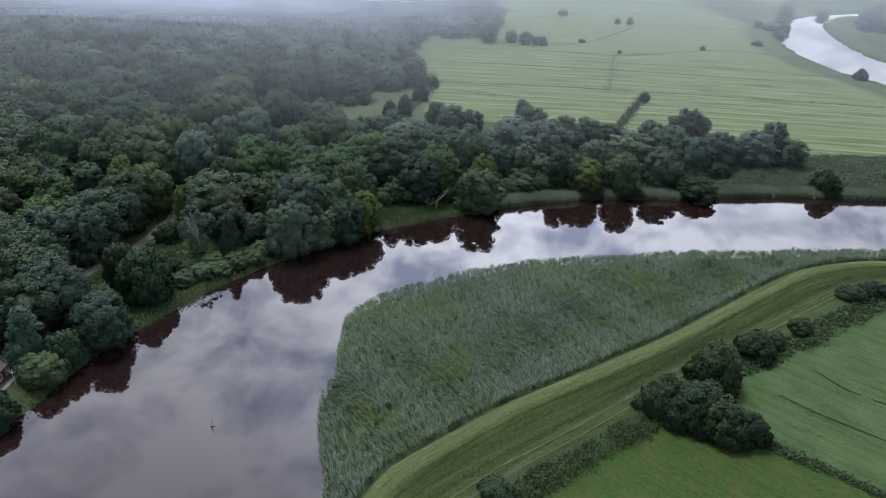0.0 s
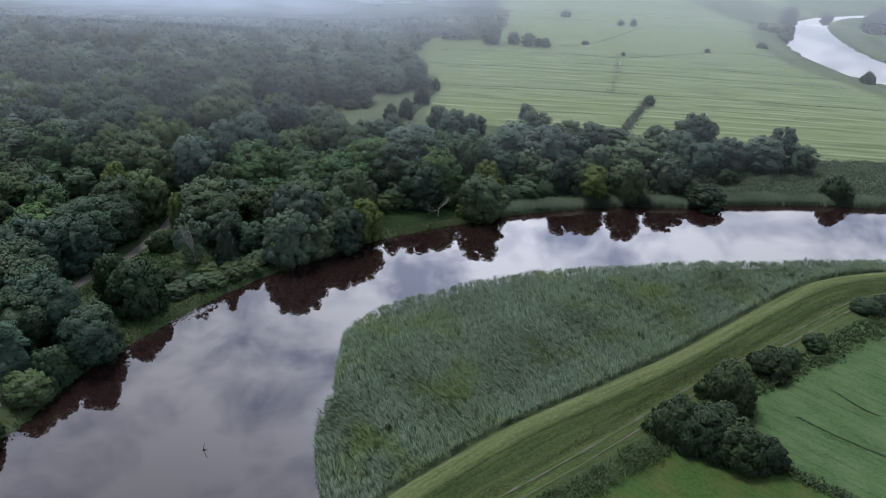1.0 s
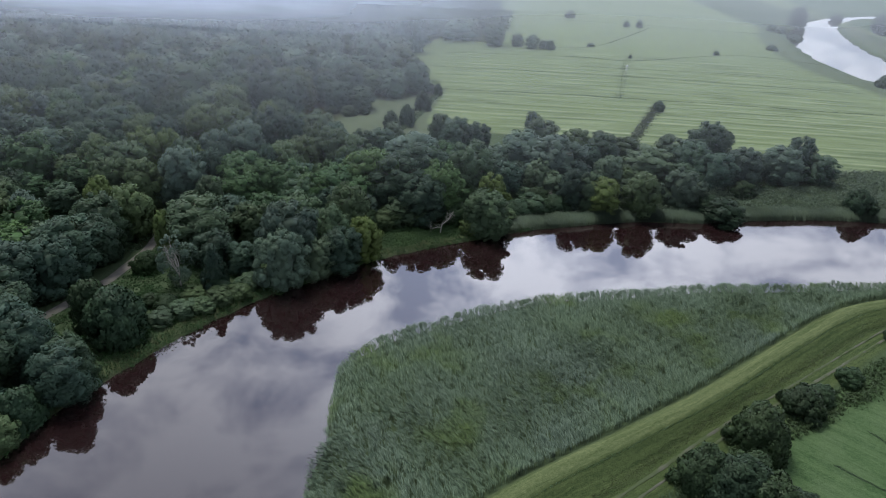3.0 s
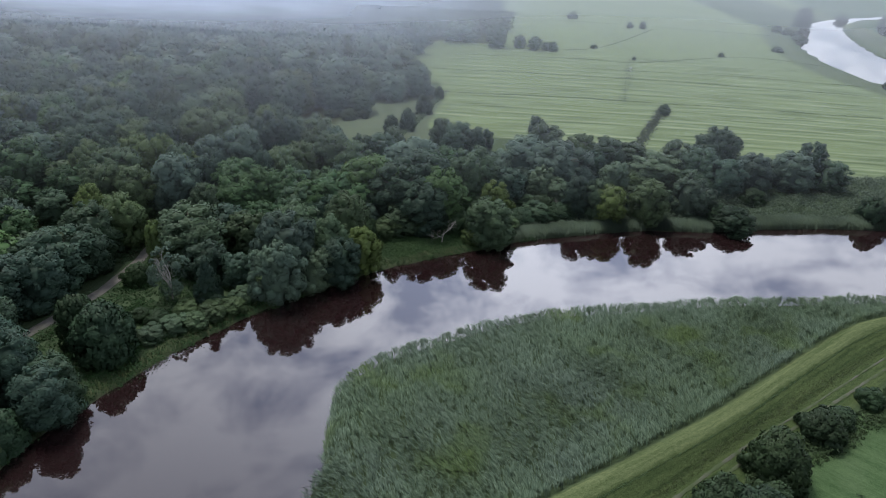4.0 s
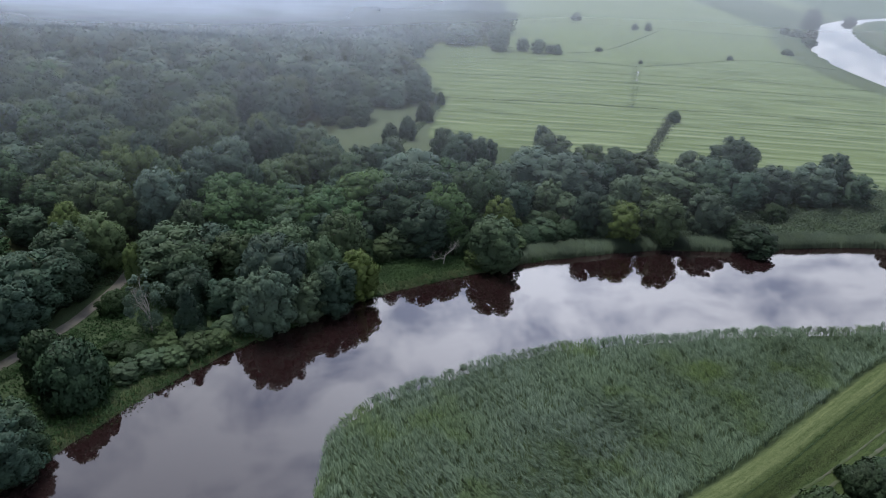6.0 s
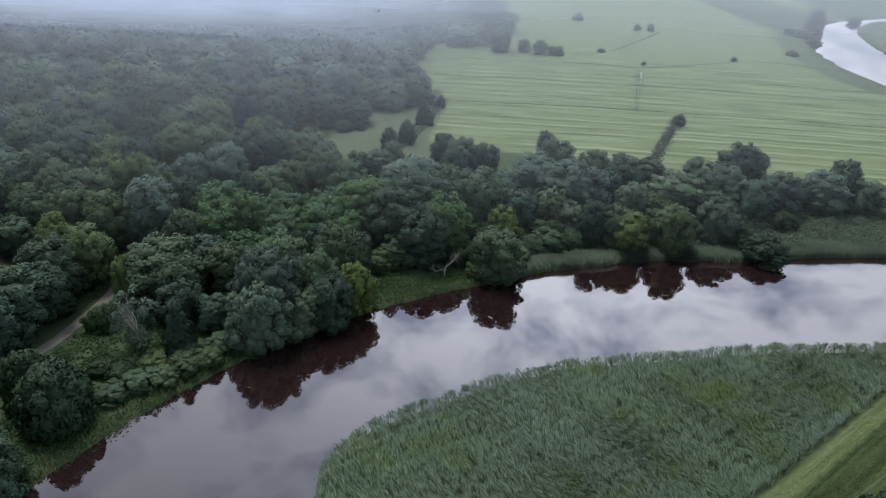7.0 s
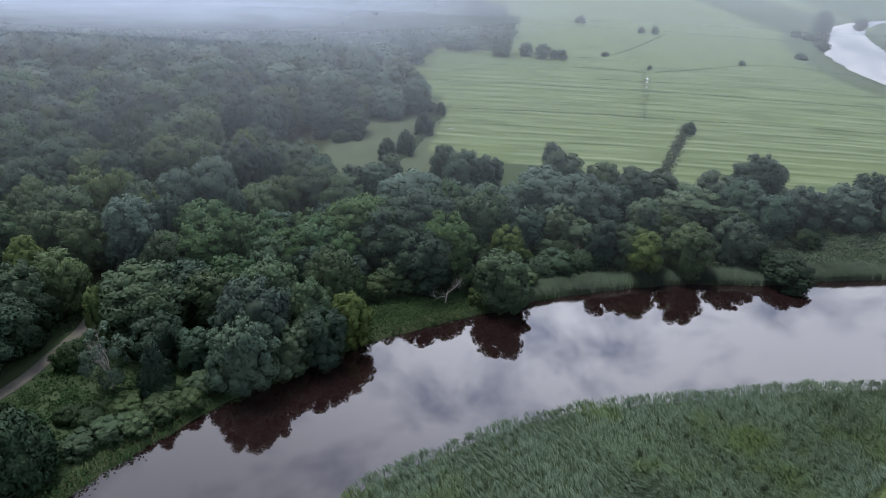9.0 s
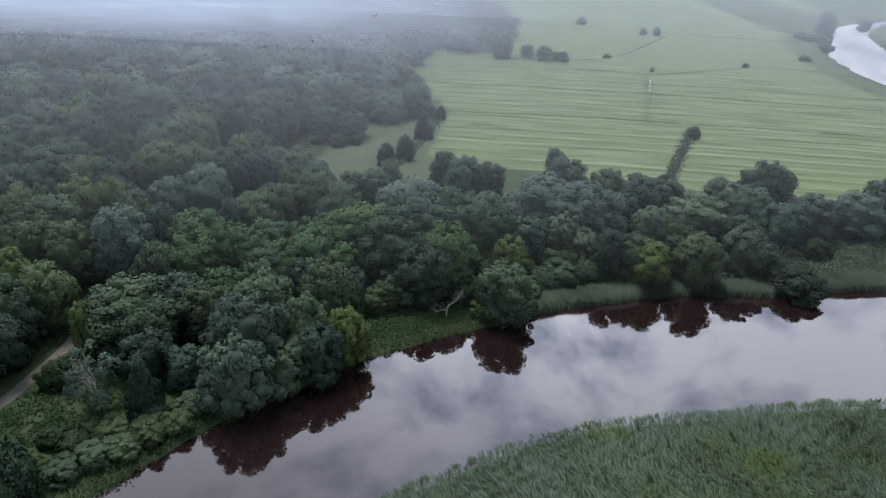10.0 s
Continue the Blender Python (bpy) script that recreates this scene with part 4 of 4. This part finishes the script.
p = p[(ac > 9.0 + 0.5 * wobble(p, 2.0, 3.0)) & (p[:, 0] < 40 + 8 * wobble(p, 5.0, 1.0))]
v, f, normal = blades(grow, p, 1.0, 0.04, 0.25)
tagged(new("ditch_reeds", mesh_of("ditch_reeds", v, f, [LEAF["ditch"]], True, normal)), "strip of dark green reeds in the ditch beside the track", "reeds", kind="stuff")
herb_patch("ditch_growth", "dark overgrown ditch with sedge and brambles beside the track", DITCH, 26000, 0.75, 0.18, LEAF["ditch"], lambda p, rd, ac: (ac > 9.4) & ((p[:, 0] > 40) | (wobble(p, 3.0, 2.0) > -0.1)), 16, 1.5, 0.9)


# ---------- ditches, puddles and small growth in the fields ----------
def tuft_line(name, label, line, width, size, leaf, mat, per_metre, tall=0.8, sprays=8):
    """Uneven tufts of growth strung along a line."""
    line = densify(line, 1.0)
    n = int(len(line) * per_metre)
    k = grow.integers(0, len(line) - 1, n)
    t = grow.uniform(0, 1, (n, 1))
    at = line[k] * (1 - t) + line[k + 1] * t + grow.normal(scale=width * 0.5, size=(n, 2))
    at = at[wobble(at, 3.0, 4.0) > -0.7]
    z, _, _ = survey(at)
    m = len(at)
    d = unit(grow.normal(size=(m, sprays, 3)) + [0, 0, 0.6])
    d[..., 2] = np.abs(d[..., 2])
    big = size * grow.uniform(0.5, 1.5, m) * (1 + 0.4 * wobble(at, 5.0, 2.0))
    pos = np.column_stack([at, z])[:, None] + d * big[:, None, None] * [1, 1, tall]
    v, f = leaves(grow, pos.reshape(-1, 3), d.reshape(-1, 3) + [0, 0, 0.4], leaf, 0.6, 0.5)
    tagged(new(name, mesh_of(name, v, f, [mat])), label, "undergrowth", kind="stuff")


FIELD_DITCHES = [[(-26, 361), (32, 357), (91, 350.8), (140, 343), (195, 331.7)], [(-9, 313.3), (57, 309.2), (120, 302), (193, 291)], [(0, 398), (71, 398), (102, 392), (169, 419), (207, 400)],
                 [(33, 547), (113, 535), (220, 504)], [(34, 433), (75, 424.6), (99, 445), (142, 513)], [(70, 372), (140, 366), (200, 352)]]
for line in FIELD_DITCHES:
    tuft_line("field_ditch", "dark sedge along a ditch between the fields", line, 0.7, 0.14, 0.22, LEAF["ditch"], 4.0, 0.8, 5)
tuft_line("field_track", "worn muddy line with tufts across the fields", [(75.5, 306.5), (87.7, 351), (100.4, 402)], 2.4, 0.14, 0.22, LEAF["ditch"], 3.0, 0.8, 4)
tuft_line("field_hedge", "low dark hedge growing along a field ditch", [(89.5, 296), (78, 271), (66, 244)], 1.9, 0.5, 0.26, LEAF["sedge"], 12)
tuft_line("meadow_hedge", "rough dark hedge bank between the meadows", [(49, 81.5), (54.5, 76.1), (59.3, 72.3), (64.3, 68.5), (76, 60)], 0.9, 0.55, 0.2, LEAF["ditch"], 14)
tuft_line("meadow_drain", "shallow overgrown drain in the meadow", [(68.2, 97.5), (71.4, 92.1), (75.9, 88.6), (84, 84)], 0.25, 0.10, 0.09, LEAF["ditch"], 22)
tuft_line("meadow_drain", "shallow overgrown drain in the meadow", [(59, 90), (64.7, 84.6), (70.8, 79.7), (80, 72)], 0.25, 0.10, 0.09, LEAF["ditch"], 22)
tuft_line("slope_verge", "rough uncut grass verge above the wheel ruts", (near_track[20:] + [-1.0, 1.3]).tolist()[::6], 1.1, 0.10, 0.06, LEAF["bank"], 40, 0.8, 4)
tuft_line("dike_verge", "thin dark line of dry grass below the crest", (crest_line[20:] + [1.35, -2.0]).tolist()[::6], 0.16, 0.08, 0.07, LEAF["ditch"], 14, 0.8, 3)
tuft_line("wood_margin", "bushes and saplings between the clearing and the field", [(-2.4, 303), (-7, 280), (-12, 258), (-16, 243)], 1.3, 0.7, 0.3, LEAF["ditch"], 7)

for x, y, long, wide in ((95, 376, 4.5, 0.9), (90, 358, 3.0, 0.8), (93, 369, 3.5, 0.8), (41, 386, 5.0, 0.5), (45, 319.5, 5.0, 0.5), (1.5, 283.5, 3.2, 0.5), (38, 322.6, 4.0, 0.5),
                         (49, 320.6, 3.0, 0.5), (23.5, 325, 2.4, 0.5), (75, 425, 5.0, 0.6), (232, 513, 9.0, 1.4)):
    ring = []
    upright = x > 85 and x < 100
    for k in range(18):
        a = k / 18 * 2 * math.pi
        r = 1 + 0.25 * math.sin(3 * a + x) + 0.15 * math.sin(5 * a + y)
        u, w = math.cos(a) * long * r * 0.5, math.sin(a) * wide * r * 0.5
        ring.append((x + (w + 0.25 * u if upright else u), y + (u if upright else w - 0.1 * u), 0.16))
    me = bpy.data.meshes.new("puddle")
    me.from_pydata(ring, [], [tuple(range(18))])
    me.materials.append(WATER)
    tagged(new("puddle", me), "small puddle shining in the wet field", "puddle", "puddles", "structure")

# scrub in front of the bank trees
for x, y, h, r in ((-50.5, 121.5, 2.6, 2.4), (-47.5, 124.5, 3.0, 2.6), (-44.5, 126.0, 2.8, 2.3), (-42.0, 129.5, 3.2, 2.6), (-39.0, 131.5, 3.0, 2.2), (-47.0, 129.5, 3.0, 2.4),
                   (-51.5, 127.0, 2.4, 2.2), (-43.5, 133.5, 3.4, 2.5), (-38.0, 135.5, 3.2, 2.4), (-55.0, 128.0, 2.2, 2.0), (-29.0, 142.0, 4.0, 2.6), (-22.5, 146.5, 4.2, 2.8),
                   (-18.5, 151.5, 3.6, 2.6), (-12.0, 166.5, 5.0, 3.2), (-3.0, 170.5, 5.0, 3.2), (4.5, 170.5, 5.5, 3.2), (-20.0, 156.5, 5.5, 3.2),
                   (16.0, 172.0, 4.0, 3.0), (26.0, 184.0, 5.0, 3.4), (47.0, 190.0, 5.0, 3.4), (58.0, 193.0, 5.0, 3.4), (86.0, 196.0, 4.5, 3.2), (-60.5, 98.0, 3.0, 2.3), (-61.5, 92.5, 2.6, 2.0)):
    plant("olive" if (x * 7) % 3 < 1.4 else "bush", x, y, h, r, "bank scrub")

FARWOOD = [(303, 522), (330, 490), (420, 470), (440, 600), (385, 606), (340, 570)]
pieces = []
for x, y in scatter(FARWOOD, 11.0, 460, 610, 1.0):
    v, f, _ = low_crowns[int(fill.integers(6))]
    w = v * [fill.uniform(9, 13), fill.uniform(9, 13), fill.uniform(9, 14)] + [x, y, 0]
    pieces.append((w, f))
v, f = join(pieces)
tagged(new("far_wood", mesh_of("far_wood", v, f, [LEAF["broad"]])), "dark small wood beyond the far river bend", "wood", kind="stuff")

# ---------- dead trees ----------
def dead_tree(x, y, height, width, seed, label, lean=0.0):
    z = float(survey(np.array([[x, y]]))[0][0])
    v, f = dead_geometry(seed, 5, 0.5)
    v = v / v[:, 2].max()
    width = width / np.ptp(v[:, 0])
    width = 0.5 * width + 0.5 * height
    ob = thing("dead_tree", label, "tree", at=Matrix.LocRotScale((x, y, z), Euler((lean, 0.1, 0.4)), (width, width, height)))
    part_mesh("bare_branches", mesh_of("bare_branches", v, f, [DEADWOOD], True), ob)


dead_tree(0.6, 164.9, 6.6, 6.0, 17, "bare bleached dead tree on the river bank")
dead_tree(28.6, 186.5, 4.5, 5.0, 23, "broken pale dead tree leaning among the bushes", 0.5)
dead_tree(69.0, 186.5, 5.0, 4.0, 29, "bare grey dead tree behind the reeds")


# ---------- the hut, its mast and the river post ----------
BRICK = plain_material("red_brick_paint", (0.16, 0.035, 0.028), (0.26, 0.065, 0.05), 6.0)
WHITE = plain_material("white_paint", (0.62, 0.62, 0.62), (0.78, 0.78, 0.77), 8.0, 0.5)
ROOF = plain_material("grey_roof_felt", (0.055, 0.055, 0.06), (0.11, 0.11, 0.115), 4.0)
PAVING = plain_material("grey_paving", (0.13, 0.13, 0.135), (0.22, 0.22, 0.22), 2.0)
DARKWOOD = plain_material("dark_wet_wood", (0.015, 0.013, 0.012), (0.04, 0.035, 0.03), 5.0)
GLASS, node = material("dark_window_glass")
finish(node, Base_Color=(0.01, 0.012, 0.014, 1), Roughness=0.05, IOR=1.5)


def box(bm, x0, x1, y0, y1, z0, z1, bevel=0.0):
    made = bmesh.ops.create_cube(bm, size=1.0)["verts"]
    bmesh.ops.scale(bm, vec=(x1 - x0, y1 - y0, z1 - z0), verts=made)
    bmesh.ops.translate(bm, vec=((x0 + x1) / 2, (y0 + y1) / 2, (z0 + z1) / 2), verts=made)
    if bevel:
        bmesh.ops.bevel(bm, geom=list({e for v in made for e in v.link_edges}), offset=bevel, segments=1, affect="EDGES")


hut = thing("riverside_hut", "small red hut with white-framed windows near the bank", "hut", at=pose(-68.2, 90.5, -0.15))
bm = bmesh.new()
windows = [(-1.75, -0.65), (-3.75, -2.65), (-5.9, -4.8), (-8.2, -7.1)]
box(bm, -0.2, 0, -12, 0, 0, 0.55)
box(bm, -0.2, 0, -12, 0, 1.75, 2.4)
edge = 0.0
for a, b in windows:
    box(bm, -0.2, 0, b, edge, 0.55, 1.75)
    edge = a
box(bm, -0.2, 0, -12, edge, 0.55, 1.75)
box(bm, -7, -0.2, -0.2, 0, 0, 2.4)
box(bm, -7, -0.2, -12, -11.8, 0, 2.4)
box(bm, -7, -6.8, -11.8, -0.2, 0, 2.4)
part("wall", bm, BRICK, hut, "red painted wall")
for a, b in windows:
    bm = bmesh.new()
    for y0, y1, z0, z1 in ((a, b, 0.55, 0.67), (a, b, 1.63, 1.75), (a, a + 0.12, 0.67, 1.63), (b - 0.12, b, 0.67, 1.63), ((a + b) / 2 - 0.04, (a + b) / 2 + 0.04, 0.67, 1.63)):
        box(bm, -0.1, 0.05, y0, y1, z0, z1)
    frame_ob = part("window_frame", bm, WHITE, hut, "white window frame")
    bm = bmesh.new()
    box(bm, -0.08, -0.05, a + 0.12, b - 0.12, 0.67, 1.63)
    part("pane", bm, GLASS, frame_ob, "dark glass pane")
bm = bmesh.new()
for x0, z0, x1, z1 in ((0.35, 2.25, -3.5, 3.5), (-3.5, 3.5, -7.35, 2.25)):
    pts = [bm.verts.new((px, py, pz)) for py in (-12.3, 0.3) for px, pz in ((x0, z0), (x1, z1), (x1, z1 + 0.14), (x0, z0 + 0.14))]
    for q in ((0, 1, 2, 3), (7, 6, 5, 4), (0, 4, 5, 1), (1, 5, 6, 2), (2, 6, 7, 3), (3, 7, 4, 0)):
        bm.faces.new([pts[i] for i in q])
bmesh.ops.recalc_face_normals(bm, faces=bm.faces)
part("roof", bm, ROOF, hut, "grey felt roof")
bm = bmesh.new()
box(bm, -69.5, -66.6, 78, 93.0, -0.4, 0.08, 0.02)
me = bpy.data.meshes.new("terrace")
bm.to_mesh(me)
bm.free()
me.materials.append(PAVING)
tagged(new("terrace", me), "grey paved terrace round the red hut", "terrace", kind="structure")

mast = thing("white_mast", "slim white mast with short arms beside the hut", "mast", at=pose(-65.4, 86.6, -0.1, 0, 0, 20))
v, f = tube([(0, 0, 0), (0, 0, 1.8), (0, 0, 3.6)], [0.05, 0.045, 0.035], 8)
part_mesh("pole", mesh_of("pole", v, f, [WHITE], True), mast)
for a, b in (((-0.55, 0, 2.9), (0.55, 0, 2.9)), ((-0.5, 0, 3.5), (0, 0, 2.6))):
    v, f = tube([a, tuple((np.array(a) + b) / 2), b], [0.025, 0.025, 0.025], 6)
    part_mesh("arm", mesh_of("arm", v, f, [WHITE], True), mast)

stake = thing("river_stake", "dark leaning stake sticking out of the river", "stake", at=pose(-32.0, 79.1, 0))
v, f = tube([(-0.15, 0, -2.9), (0, 0, -0.6), (0.28, 0.1, 0.7)], [0.05, 0.045, 0.035], 8)
part_mesh("post", mesh_of("post", v, f, [DARKWOOD], True), stake)
v, f = tube([(-0.3, 0, -0.72), (0.1, 0.1, -0.55), (0.5, 0.15, -0.6)], [0.07, 0.09, 0.05], 8)
part_mesh("drift_wood", mesh_of("drift_wood", v, f, [DARKWOOD], True), stake)


# ---------- mist ----------
def mist(x0, x1, y, height, thick_at, mat, bend=30.0):
    xs = np.linspace(x0, x1, 40)
    zs = np.linspace(0.5, height, 8)
    v = np.array([(x, y + bend * math.sin((x - x0) / (x1 - x0) * math.pi) + 0.15 * z, z) for z in zs for x in xs])
    i = np.arange(len(v)).reshape(len(zs), len(xs))
    f = np.stack([i[:-1, :-1], i[:-1, 1:], i[1:, 1:], i[1:, :-1]], -1).reshape(-1, 4)
    me = mesh_of("mist", v, f, [mat], True)
    attribute(me, "thick", [thick_at(x, z) for x, _, z in v])
    tagged(new("mist", me), "thin veil of morning mist drifting over the valley", "mist", kind="stuff")


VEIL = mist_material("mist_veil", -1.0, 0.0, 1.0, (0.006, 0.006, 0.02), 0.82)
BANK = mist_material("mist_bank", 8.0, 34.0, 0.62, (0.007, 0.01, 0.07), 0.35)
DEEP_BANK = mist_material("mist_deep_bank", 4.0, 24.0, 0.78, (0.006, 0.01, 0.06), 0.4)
# distance haze put into a low sheet: opacity grows northwards and over the wood
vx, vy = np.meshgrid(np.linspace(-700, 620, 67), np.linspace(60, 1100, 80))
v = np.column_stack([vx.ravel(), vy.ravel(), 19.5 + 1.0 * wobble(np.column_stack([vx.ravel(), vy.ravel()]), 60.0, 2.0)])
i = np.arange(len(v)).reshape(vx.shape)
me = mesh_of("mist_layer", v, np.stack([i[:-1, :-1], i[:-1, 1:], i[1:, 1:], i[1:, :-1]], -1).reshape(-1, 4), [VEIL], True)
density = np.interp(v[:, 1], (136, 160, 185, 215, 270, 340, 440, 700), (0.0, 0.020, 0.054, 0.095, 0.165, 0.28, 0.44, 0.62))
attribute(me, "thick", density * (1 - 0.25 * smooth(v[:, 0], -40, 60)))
tagged(new("mist_layer", me), "thin translucent sheet standing for distance haze over the valley", "mist", kind="stuff")
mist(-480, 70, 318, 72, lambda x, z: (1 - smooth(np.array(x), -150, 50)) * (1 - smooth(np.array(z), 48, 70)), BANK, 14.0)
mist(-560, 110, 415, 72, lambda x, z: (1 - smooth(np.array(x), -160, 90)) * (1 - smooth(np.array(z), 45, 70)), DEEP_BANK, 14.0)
